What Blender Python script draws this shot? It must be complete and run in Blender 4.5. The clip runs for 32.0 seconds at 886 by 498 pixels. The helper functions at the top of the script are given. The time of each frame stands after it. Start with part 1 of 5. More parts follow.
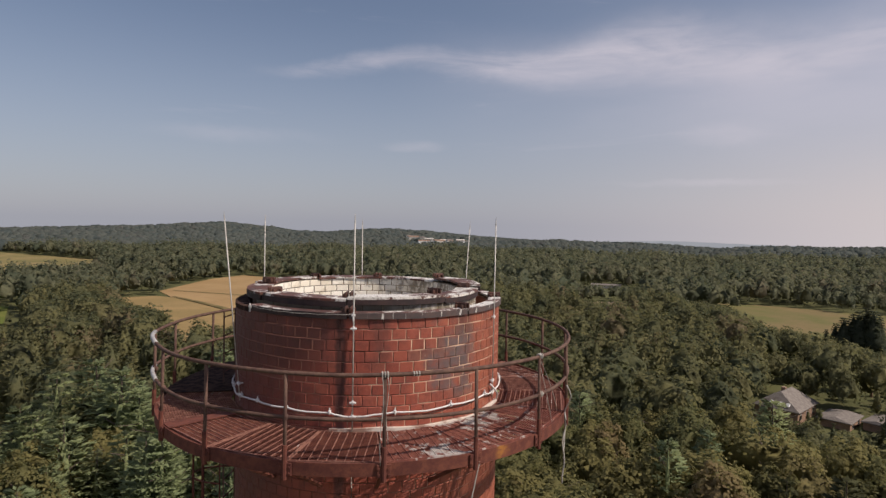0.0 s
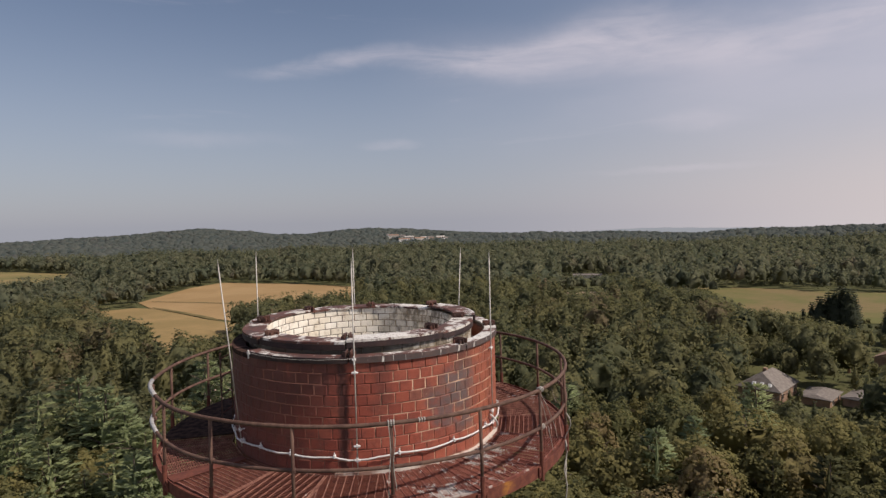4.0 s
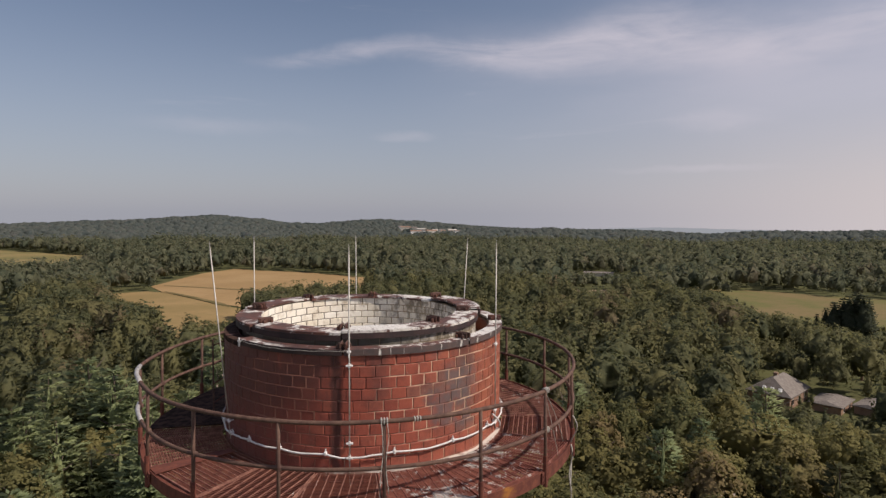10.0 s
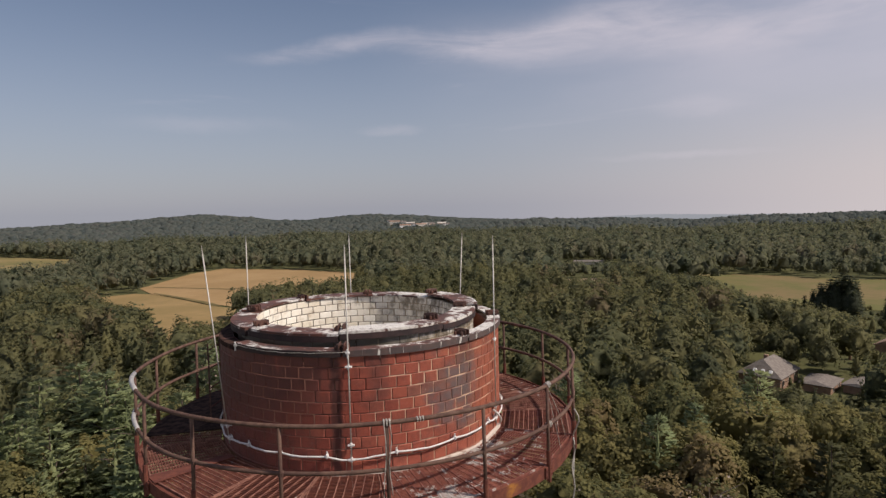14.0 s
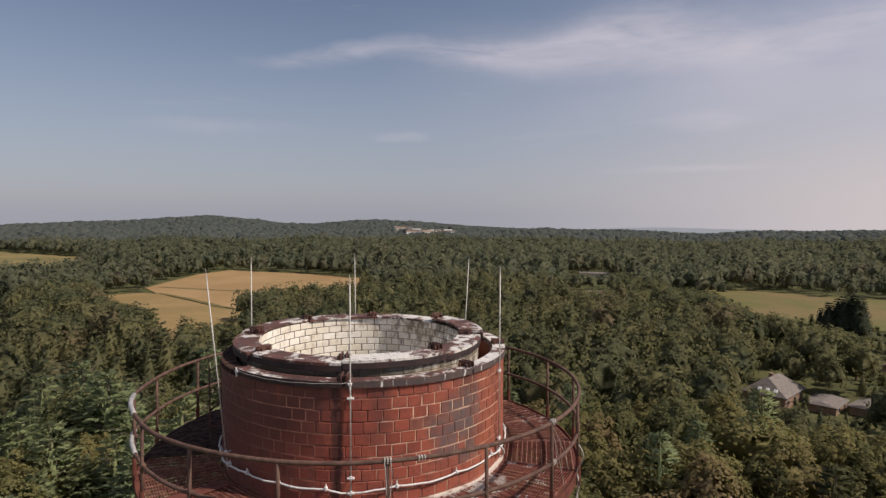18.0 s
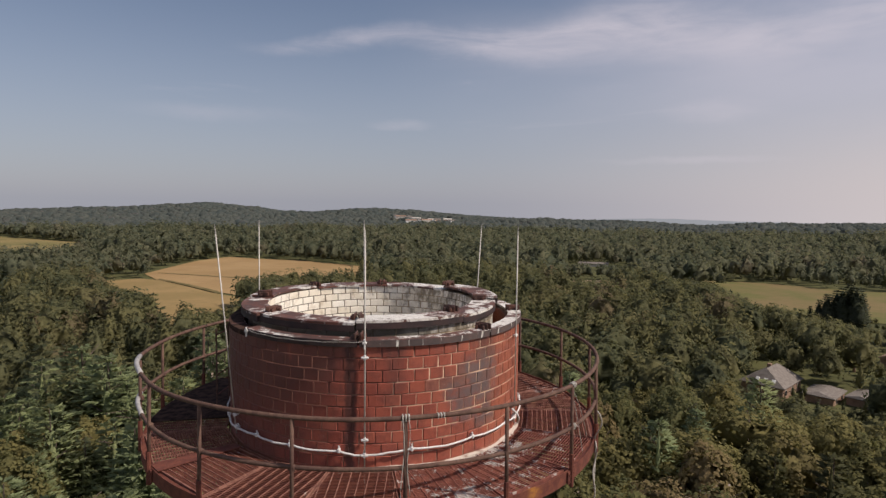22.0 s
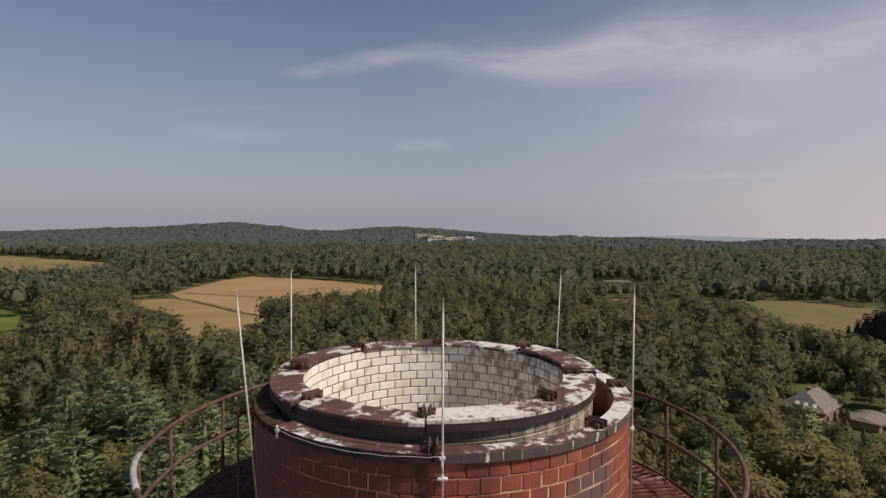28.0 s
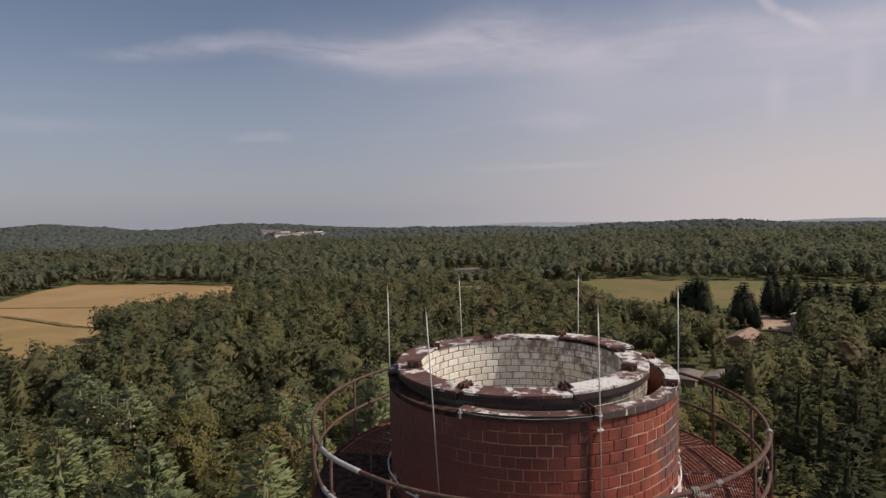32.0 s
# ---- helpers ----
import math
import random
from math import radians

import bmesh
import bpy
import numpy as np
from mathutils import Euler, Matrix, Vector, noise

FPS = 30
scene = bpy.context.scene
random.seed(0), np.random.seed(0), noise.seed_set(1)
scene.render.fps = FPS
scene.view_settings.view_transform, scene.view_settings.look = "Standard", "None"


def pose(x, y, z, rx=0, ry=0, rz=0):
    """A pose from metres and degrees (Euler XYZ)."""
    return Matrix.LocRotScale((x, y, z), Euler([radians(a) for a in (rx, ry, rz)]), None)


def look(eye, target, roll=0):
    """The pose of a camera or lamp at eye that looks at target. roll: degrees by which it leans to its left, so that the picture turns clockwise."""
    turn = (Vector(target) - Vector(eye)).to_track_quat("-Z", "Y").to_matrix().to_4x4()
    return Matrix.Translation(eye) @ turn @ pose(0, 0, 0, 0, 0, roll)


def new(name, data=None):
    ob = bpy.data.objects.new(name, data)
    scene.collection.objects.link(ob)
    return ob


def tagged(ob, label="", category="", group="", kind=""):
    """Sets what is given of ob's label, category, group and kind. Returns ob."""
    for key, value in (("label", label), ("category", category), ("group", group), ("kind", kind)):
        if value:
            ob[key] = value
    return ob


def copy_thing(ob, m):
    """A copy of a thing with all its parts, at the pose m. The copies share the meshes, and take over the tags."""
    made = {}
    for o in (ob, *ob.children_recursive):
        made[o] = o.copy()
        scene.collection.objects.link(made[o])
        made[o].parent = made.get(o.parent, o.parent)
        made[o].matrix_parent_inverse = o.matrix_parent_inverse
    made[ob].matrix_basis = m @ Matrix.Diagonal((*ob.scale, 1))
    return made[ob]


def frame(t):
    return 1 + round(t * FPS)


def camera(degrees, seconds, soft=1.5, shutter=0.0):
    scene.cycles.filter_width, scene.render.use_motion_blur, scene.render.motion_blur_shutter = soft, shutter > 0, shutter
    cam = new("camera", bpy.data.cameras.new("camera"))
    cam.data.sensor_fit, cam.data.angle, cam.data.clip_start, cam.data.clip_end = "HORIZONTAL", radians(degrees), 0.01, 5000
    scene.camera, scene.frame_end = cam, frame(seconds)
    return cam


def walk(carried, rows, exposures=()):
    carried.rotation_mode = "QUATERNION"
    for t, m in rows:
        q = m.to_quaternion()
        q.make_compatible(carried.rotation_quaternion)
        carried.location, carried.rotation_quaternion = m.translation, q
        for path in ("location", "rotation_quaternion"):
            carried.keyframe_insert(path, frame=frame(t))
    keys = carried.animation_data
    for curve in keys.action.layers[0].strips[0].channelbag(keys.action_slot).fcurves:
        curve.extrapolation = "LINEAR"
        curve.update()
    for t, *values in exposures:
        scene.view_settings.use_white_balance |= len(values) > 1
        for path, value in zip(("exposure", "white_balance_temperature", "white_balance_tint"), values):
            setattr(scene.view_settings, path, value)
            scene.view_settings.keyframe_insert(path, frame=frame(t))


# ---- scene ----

# ---- camera and its way ----
# path begin
LENS = 72.97
PATH = [
    (0.0, -0.020, -9.786, 43.017, -6.92, -2.38, 1.18),
    (0.5, 0.076, -9.714, 42.993, -7.64, -2.91, 2.26),
    (1.0, 0.104, -9.693, 43.034, -8.12, -3.61, 2.71),
    (1.5, 0.048, -9.726, 43.101, -8.43, -2.18, 1.48),
    (2.0, -0.024, -9.773, 43.217, -8.47, -3.44, 1.71),
    (2.5, -0.121, -9.746, 43.360, -8.38, -4.64, 0.01),
    (3.0, -0.187, -9.774, 43.497, -8.65, -3.40, -0.59),
    (3.5, -0.241, -9.848, 43.591, -8.76, -2.61, -1.46),
    (5.5, -0.030, -9.521, 43.535, -8.74, -3.14, 0.54),
    (6.0, -0.005, -9.517, 43.564, -8.09, -2.10, 2.35),
    (6.5, -0.010, -9.469, 43.573, -7.03, -3.43, 0.82),
    (7.0, -0.027, -9.457, 43.524, -7.39, -4.37, 0.38),
    (7.5, -0.042, -9.432, 43.428, -7.96, -4.10, 0.70),
    (8.0, -0.064, -9.436, 43.411, -7.93, -2.65, -0.26),
    (8.5, -0.039, -9.402, 43.432, -8.16, -3.77, 0.66),
    (9.0, -0.052, -9.402, 43.457, -8.35, -3.97, 0.97),
    (9.5, -0.063, -9.346, 43.496, -7.96, -4.31, -0.71),
    (10.0, -0.055, -9.341, 43.499, -7.67, -3.35, 0.30),
    (10.5, -0.046, -9.312, 43.512, -7.54, -3.47, 0.14),
    (11.0, -0.058, -9.306, 43.499, -7.68, -4.24, 0.85),
    (11.5, -0.073, -9.252, 43.474, -7.46, -3.56, -0.54),
    (12.0, -0.082, -9.276, 43.452, -8.39, -3.72, 0.22),
    (12.5, -0.099, -9.247, 43.401, -8.15, -3.93, -0.84),
    (13.0, -0.109, -9.272, 43.427, -8.59, -3.79, 0.09),
    (13.5, -0.112, -9.264, 43.487, -8.66, -4.20, -0.49),
    (14.0, -0.124, -9.240, 43.541, -8.63, -4.03, -1.34),
    (14.5, -0.133, -9.253, 43.652, -8.87, -3.41, 0.22),
    (16.5, -0.133, -9.128, 43.855, -8.63, -3.51, 0.09),
    (17.0, -0.148, -9.134, 43.862, -8.20, -3.51, -1.58),
    (17.5, -0.105, -9.147, 43.865, -8.25, -3.73, 1.46),
    (18.0, -0.121, -9.109, 43.825, -8.09, -3.33, 0.23),
    (18.5, -0.160, -9.113, 43.755, -7.87, -4.04, -0.48),
    (19.0, -0.183, -9.072, 43.647, -7.88, -4.42, 0.22),
    (19.5, -0.223, -9.002, 43.573, -7.80, -4.29, 0.32),
    (20.0, -0.302, -8.924, 43.514, -8.33, -4.11, -1.22),
    (20.5, -0.333, -8.891, 43.468, -8.58, -3.61, 0.45),
    (21.0, -0.368, -8.851, 43.420, -8.50, -3.19, 0.03),
    (21.5, -0.374, -8.855, 43.438, -8.39, -4.02, -1.18),
    (22.0, -0.306, -8.847, 43.420, -8.17, -4.36, 0.78),
    (22.5, -0.226, -8.824, 43.367, -7.37, -3.90, 1.32),
    (23.0, -0.202, -8.796, 43.238, -7.10, -2.61, 0.73),
    (23.5, -0.192, -8.734, 43.110, -7.11, -4.43, -0.22),
    (24.0, -0.146, -8.710, 42.997, -7.81, -4.61, -1.14),
    (24.5, -0.020, -8.618, 43.024, -7.66, -5.03, -1.17),
    (25.0, 0.153, -8.513, 43.097, -7.67, -4.79, -0.18),
    (25.5, 0.266, -8.345, 43.184, -7.50, -4.10, 1.04),
    (27.5, -0.381, -7.140, 43.652, -6.83, -2.54, 1.29),
    (28.0, -0.727, -6.831, 43.739, -6.06, -2.64, 0.36),
    (28.5, -1.164, -6.687, 43.805, -6.10, 0.12, -0.22),
    (29.0, -1.613, -6.616, 43.847, -6.37, 1.12, -0.54),
    (29.5, -2.083, -6.843, 43.912, -9.18, -1.16, -1.62),
    (30.0, -2.506, -6.911, 43.889, -18.96, -2.33, -0.80),
    (30.5, -2.992, -7.108, 43.852, -20.85, -2.59, -0.89),
    (31.0, -3.450, -7.399, 43.805, -20.55, -3.35, -0.99),
    (31.5, -3.865, -7.605, 43.702, -20.50, -4.25, -1.24),
    (32.0, -4.241, -7.840, 44.212, -20.43, -3.48, -1.36),
]
# path end
# the film's camera darkens a little over the bright liner; its white balance leans to magenta
EXPOSURES = [(0.0, 0.21, 6400, 15), (14.0, 0.19, 6400, 15), (25.5, 0.15, 6400, 15), (28.0, 0.05, 6400, 15), (29.6, -0.06, 6400, 15), (31.0, -0.05, 6400, 15), (32.0, 0.03, 6400, 15)]
cam = camera(LENS, 32.0, 1.4)
walk(cam, [(t, pose(x, y, z, 90 + pitch, 0, yaw) @ pose(0, 0, 0, 0, 0, roll)) for t, x, y, z, yaw, pitch, roll in PATH], EXPOSURES)

# ---- measures of the place ----
TOP = 42.0                    # inner cap ring above the ground at the foot
R_WALL = 2.08                 # outer radius of the brick shaft near its top
COURSE = 0.144                # height of a course of radial bricks
DECK = TOP - 1.675            # top of the gallery's gratings
R_DECK = 3.18
CX, CY = -0.07, 0.09          # the liner stands a little off the shaft's axis
R_IN, R_CAP = 1.50, 1.84      # inner and outer radius of the inner cap ring
STRIP_X = -0.386               # x of a dark upright strip on the wall
SUN_AZ, SUN_EL = -25.0, 46.0


def polar(r, az, z=0.0):
    return Vector((r * math.cos(radians(az)), r * math.sin(radians(az)), z))


# ---- world, sun ----
world = bpy.data.worlds.new("world")
world.use_nodes = True
scene.world = world
wt = world.node_tree


def wnode(kind, **values):
    n = wt.nodes.new(kind)
    for k, v in values.items():
        if k == "op":
            n.operation = v
        elif k == "clamp":
            n.use_clamp = v
    return n


def wmath(op, a, b=None, c=None, clamp=False):
    n = wnode("ShaderNodeMath", op=op, clamp=clamp)
    for i, v in enumerate((a, b, c)):
        if v is None:
            continue
        if isinstance(v, (int, float)):
            n.inputs[i].default_value = v
        else:
            wt.links.new(v, n.inputs[i])
    return n.outputs[0]


def wramp(value, lo, hi, to_lo=0.0, to_hi=1.0):
    n = wt.nodes.new("ShaderNodeMapRange")
    n.interpolation_type = "SMOOTHSTEP"
    wt.links.new(value, n.inputs[0])
    for i, v in enumerate((lo, hi, to_lo, to_hi)):
        n.inputs[i + 1].default_value = v
    return n.outputs[0]


def wmix(fac, a, b):
    n = wt.nodes.new("ShaderNodeMix")
    n.data_type = "RGBA"
    for sock, v in ((n.inputs[0], fac), (n.inputs[6], a), (n.inputs[7], b)):
        if isinstance(v, (int, float)):
            sock.default_value = v
        elif isinstance(v, tuple):
            sock.default_value = (*v, 1)
        else:
            wt.links.new(v, sock)
    return n.outputs[2]


sky = wt.nodes.new("ShaderNodeTexSky")
sky.sky_type = "NISHITA"
sky.sun_disc = False
sky.sun_elevation, sky.sun_rotation = radians(SUN_EL), radians(90 - SUN_AZ)
sky.altitude, sky.air_density, sky.dust_density, sky.ozone_density = 300, 1.0, 1.4, 1.2
coord = wt.nodes.new("ShaderNodeTexCoord")
split = wt.nodes.new("ShaderNodeSeparateXYZ")
wt.links.new(coord.outputs["Generated"], split.inputs[0])
elev = wmath("MULTIPLY", wmath("ARCSINE", split.outputs[2]), 57.2958)
azim = wmath("MULTIPLY", wmath("ARCTAN2", split.outputs[1], split.outputs[0]), 57.2958)


def wnoise(fx, fy, scale, detail=6.0, rough=0.6, twist=0.0):
    c = wt.nodes.new("ShaderNodeCombineXYZ")
    wt.links.new(wmath("MULTIPLY", azim, fx), c.inputs[0])
    wt.links.new(wmath("MULTIPLY", elev, fy), c.inputs[1])
    n = wt.nodes.new("ShaderNodeTexNoise")
    wt.links.new(c.outputs[0], n.inputs["Vector"])
    n.inputs["Scale"].default_value, n.inputs["Detail"].default_value = scale, detail
    n.inputs["Roughness"].default_value, n.inputs["Distortion"].default_value = rough, twist
    return n.outputs[0]


wisps = wnoise(0.045, 0.30, 1.0, 7, 0.62, 0.6)
soft = wnoise(0.03, 0.12, 1.3, 4, 0.5, 0.3)
drift = wmath("MULTIPLY", wmath("SUBTRACT", wnoise(0.16, 0.25, 1.0, 5, 0.6), 0.5), 1.7)
lift = wmath("ADD", elev, drift)


def wsum(first, *rest):
    for r in rest:
        first = wmath("ADD", first, r)
    return first


def puff(az, el, half_az, half_el, amount, slope=0.0):
    """A soft scrap of cloud."""
    u = wmath("DIVIDE", wmath("SUBTRACT", azim, az), half_az)
    v = wmath("DIVIDE", wmath("SUBTRACT", wmath("SUBTRACT", lift, el), wmath("MULTIPLY", wmath("SUBTRACT", azim, az), slope)), half_el)
    d = wmath("SQRT", wmath("ADD", wmath("MULTIPLY", u, u), wmath("MULTIPLY", v, v)))
    return wmath("MULTIPLY", wramp(d, 0.1, 1.5, amount, 0.0), wramp(wisps, 0.28, 0.62, 0.35, 1.0))


# one long wavering band, thick and frayed in its middle, and scraps of cirrus below it
centre = wsum(wramp(azim, 38, 46, 12.6, 14.3), wramp(azim, 46, 53, 0.0, -0.3), wramp(azim, 53, 65, 0.0, 1.6), wramp(azim, 65, 74, 0.0, -1.4), wramp(azim, 75, 86, 0.0, 1.0), wramp(azim, 86, 99, 0.0, -1.8))
above = wmath("SUBTRACT", lift, centre)
off = wmath("DIVIDE", wmath("ABSOLUTE", above), wsum(wramp(azim, 84, 103, 0.85, 0.42), wmath("MULTIPLY", wramp(azim, 48, 66, 0.5, 1.2), wramp(azim, 64, 82, 1.0, 0.0))))
band = wmath("MULTIPLY", wramp(off, 0.0, 1.9, 1.0, 0.0), wramp(azim, 93, 102, 1.0, 0.0))
fibre = wnoise(0.10, 0.50, 1.0, 6, 0.60, 0.9)
band = wmath("MULTIPLY", band, wmath("MULTIPLY", wramp(wisps, 0.28, 0.62, 0.45, 1.0), wramp(fibre, 0.32, 0.66, 0.40, 1.08)))
under = wmath("MULTIPLY", wramp(azim, 60, 90, 1.0, 0.0), wmath("MULTIPLY", wramp(above, -10.0, -0.5), wramp(above, 0.3, 4.5, 1.0, 0.0)))
under = wmath("MULTIPLY", under, wramp(soft, 0.32, 0.66, 0.3, 1.0))
streak = wmath("MULTIPLY", wramp(wisps, 0.58, 0.80), wmath("MULTIPLY", wramp(elev, 2, 6), wramp(azim, 60, 100, 1.0, 0.4)))
scraps = wsum(puff(86.1, 7.3, 2.6, 0.45, 0.25), puff(60, 4.1, 7.0, 0.35, 0.24), puff(102, 7.7, 7.0, 0.7, 0.15), puff(57.5, 8.2, 4.0, 0.9, 0.22), puff(40.5, 8.7, 0.9, 2.2, 0.28), puff(34.9, 9.8, 0.8, 1.9, 0.24),
              puff(41.4, 16.3, 0.9, 0.7, 0.42, 0.9), puff(39.2, 14.6, 1.7, 0.5, 0.42, 0.62))
cloud = wmath("ADD", wmath("MULTIPLY", band, 0.40), wsum(wmath("MULTIPLY", under, 0.46), wmath("MULTIPLY", streak, 0.30), scraps), clamp=True)
haze = wmath("ADD", wramp(elev, -2, 21, 0.70, 0.12), wmath("MULTIPLY", wramp(azim, 36, 92, 0.30, 0.0), wramp(elev, 1, 18, 1.0, 0.6)), clamp=True)
blue = wt.nodes.new("ShaderNodeVectorMath")
blue.operation = "SCALE"
wt.links.new(sky.outputs[0], blue.inputs[0])
blue.inputs[3].default_value = 0.068
low = wramp(elev, 0, 13, 1.0, 0.0)
warm = wmix(wramp(azim, 30, 85, 1.0, 0.0), wmix(low, (0.38, 0.40, 0.455), (0.370, 0.382, 0.432)), wmix(low, (0.525, 0.505, 0.54), (0.60, 0.54, 0.515)))
air = wmix(haze, blue.outputs[0], warm)
air = wmix(cloud, air, (0.60, 0.56, 0.59))
back = wt.nodes["Background"]
wt.links.new(air, back.inputs[0])
back.inputs[1].default_value = 0.95
sun = new("sun", bpy.data.lights.new("sun", "SUN"))
sun.data.energy, sun.data.angle, sun.data.color = 3.7, radians(0.55), (1.0, 0.885, 0.735)
sun.matrix_world = look(polar(60 * math.cos(radians(SUN_EL)), SUN_AZ, 60 * math.sin(radians(SUN_EL))), (0, 0, 0))


# ---- materials ----
class Nodes:
    """A small builder of one node material."""

    def __init__(self, name, rough=0.8, metal=0.0, spec=0.4):
        self.m = bpy.data.materials.new(name)
        self.m.use_nodes = True
        self.t = self.m.node_tree
        self.b = self.t.nodes["Principled BSDF"]
        self.b.inputs["Roughness"].default_value = rough
        self.b.inputs["Metallic"].default_value = metal
        self.b.inputs["Specular IOR Level"].default_value = spec
        self.pos = self.t.nodes.new("ShaderNodeTexCoord").outputs["Object"]
        self.geo = self.t.nodes.new("ShaderNodeNewGeometry")
        self.place = self.geo.outputs["Position"]
        self.info = self.t.nodes.new("ShaderNodeObjectInfo")

    def put(self, sock, v):
        if isinstance(v, (int, float)):
            sock.default_value = v
        elif isinstance(v, tuple):
            sock.default_value = (*v, 1) if len(v) == 3 else v
        else:
            self.t.links.new(v, sock)

    def scaled(self, vec, s):
        n = self.t.nodes.new("ShaderNodeVectorMath")
        n.operation = "MULTIPLY"
        self.t.links.new(vec, n.inputs[0])
        n.inputs[1].default_value = s
        return n.outputs[0]

    def noise(self, scale, detail=5, rough=0.6, stretch=(1, 1, 1), vec=None, twist=0.0):
        n = self.t.nodes.new("ShaderNodeTexNoise")
        self.t.links.new(self.scaled(vec or self.place, stretch), n.inputs["Vector"])
        n.inputs["Scale"].default_value, n.inputs["Detail"].default_value = scale, detail
        n.inputs["Roughness"].default_value, n.inputs["Distortion"].default_value = rough, twist
        return n.outputs[0]

    def ramp(self, v, lo, hi, a=0.0, b=1.0):
        n = self.t.nodes.new("ShaderNodeMapRange")
        n.interpolation_type = "SMOOTHSTEP"
        self.put(n.inputs[0], v)
        for i, x in enumerate((lo, hi, a, b)):
            n.inputs[i + 1].default_value = x
        return n.outputs[0]

    def math(self, op, a, b=0.0):
        n = self.t.nodes.new("ShaderNodeMath")
        n.operation = op
        self.put(n.inputs[0], a)
        self.put(n.inputs[1], b)
        return n.outputs[0]

    def mix(self, fac, a, b):
        n = self.t.nodes.new("ShaderNodeMix")
        n.data_type = "RGBA"
        self.put(n.inputs[0], fac)
        self.put(n.inputs[6], a)
        self.put(n.inputs[7], b)
        return n.outputs[2]

    def part(self, axis):
        n = self.t.nodes.new("ShaderNodeSeparateXYZ")
        self.t.links.new(self.place, n.inputs[0])
        return n.outputs[axis]

    def done(self, colour, bump=None, height=0.01, rough=None):
        self.put(self.b.inputs["Base Color"], colour)
        if rough is not None:
            self.put(self.b.inputs["Roughness"], rough)
        if bump is not None:
            n = self.t.nodes.new("ShaderNodeBump")
            n.inputs["Distance"].default_value = height
            n.inputs["Strength"].default_value = 0.7
            self.put(n.inputs["Height"], bump)
            self.t.links.new(n.outputs[0], self.b.inputs["Normal"])
        return self.m


def brick_red(name, grey=False):
    k = Nodes(name, 0.62, 0, 0.45)
    rnd = k.info.outputs["Random"]
    if grey:
        base = k.mix(k.ramp(rnd, 0.2, 0.9), (0.150, 0.085, 0.078), (0.245, 0.090, 0.066))
    else:
        base = k.mix(k.ramp(rnd, 0.0, 0.5), (0.255, 0.055, 0.036), (0.32, 0.074, 0.046))
        base = k.mix(k.ramp(rnd, 0.6, 1.0), base, (0.355, 0.094, 0.058))
    # browner on the sun side; maroon paints in some of the other side's shade
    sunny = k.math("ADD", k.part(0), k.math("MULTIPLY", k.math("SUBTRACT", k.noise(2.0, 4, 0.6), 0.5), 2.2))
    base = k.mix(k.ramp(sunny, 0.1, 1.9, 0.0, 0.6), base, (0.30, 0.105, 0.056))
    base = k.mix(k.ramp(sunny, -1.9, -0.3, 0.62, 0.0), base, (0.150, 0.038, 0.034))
    blotch = k.noise(5.0, 5, 0.65)
    base = k.mix(k.ramp(blotch, 0.40, 0.70, 0, 0.65), base, (0.135, 0.042, 0.034))
    grain = k.noise(70.0, 4, 0.7)
    base = k.mix(k.ramp(grain, 0.45, 0.75, 0, 0.35), base, (0.45, 0.16, 0.10))
    # soot and wet run-off from the cap, in long irregular tongues
    run = k.noise(2.2, 5, 0.6, (1, 1, 0.16))
    height = k.ramp(k.part(2), TOP - 1.25, TOP - 0.2)
    # more of it on the shaded side, standing partly for the shade there
    shade_side = k.ramp(k.part(0), -1.7, -0.2, 0.30, 0.0)
    soot = k.math("MULTIPLY", k.ramp(k.math("ADD", run, shade_side), 0.46, 0.66), k.math("ADD", height, k.math("MULTIPLY", shade_side, 2.2)))
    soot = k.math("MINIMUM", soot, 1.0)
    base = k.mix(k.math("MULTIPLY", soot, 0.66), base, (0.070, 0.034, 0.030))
    # over-fired ware: greyish bloom that crosses the joints
    d = k.t.nodes.new("ShaderNodeVectorMath")
    d.operation = "DISTANCE"
    k.t.links.new(k.scaled(k.place, (1, 1, 0.9)), d.inputs[0])
    d.inputs[1].default_value = polar(R_WALL, -57, (TOP - 0.82) * 0.9)
    bloom = k.ramp(k.math("ADD", d.outputs["Value"], k.math("MULTIPLY", k.math("SUBTRACT", k.noise(4.5, 4, 0.6), 0.5), 1.6)), 0.05, 0.55, 0.8, 0.0)
    base = k.mix(bloom, base, (0.112, 0.095, 0.098))
    # one dark upright strip a hand wide below the cap
    along = k.math("ADD", k.part(0), k.math("MULTIPLY", k.math("SUBTRACT", k.noise(9.0, 4, 0.6), 0.5), 0.10))
    strip = k.math("MULTIPLY", k.ramp(k.math("ABSOLUTE", k.math("SUBTRACT", along, STRIP_X)), 0.035, 0.085, 1.0, 0.0), k.ramp(k.part(1), -1.7, -1.4, 1.0, 0.0))
    base = k.mix(k.math("MULTIPLY", strip, 0.72), base, (0.035, 0.018, 0.018))
    lime = k.ramp(k.noise(16.0, 6, 0.7), 0.66, 0.78)
    base = k.mix(k.math("MULTIPLY", lime, 0.5), base, (0.55, 0.48, 0.42))
    return k.done(base, k.math("ADD", grain, k.math("MULTIPLY", blotch, 2.0)), 0.010)


def mortar(name, pale, dirty, share):
    k = Nodes(name, 0.9, 0, 0.2)
    n = k.noise(2.6, 5, 0.6)
    # paler towards +x, darker towards -x
    side = k.ramp(k.part(0), -1.5, 0.9, -0.20, 0.07)
    c = k.mix(k.ramp(k.math("ADD", n, side), share - 0.05, share + 0.09), dirty, pale)
    return k.done(c, k.noise(60, 4), 0.004)


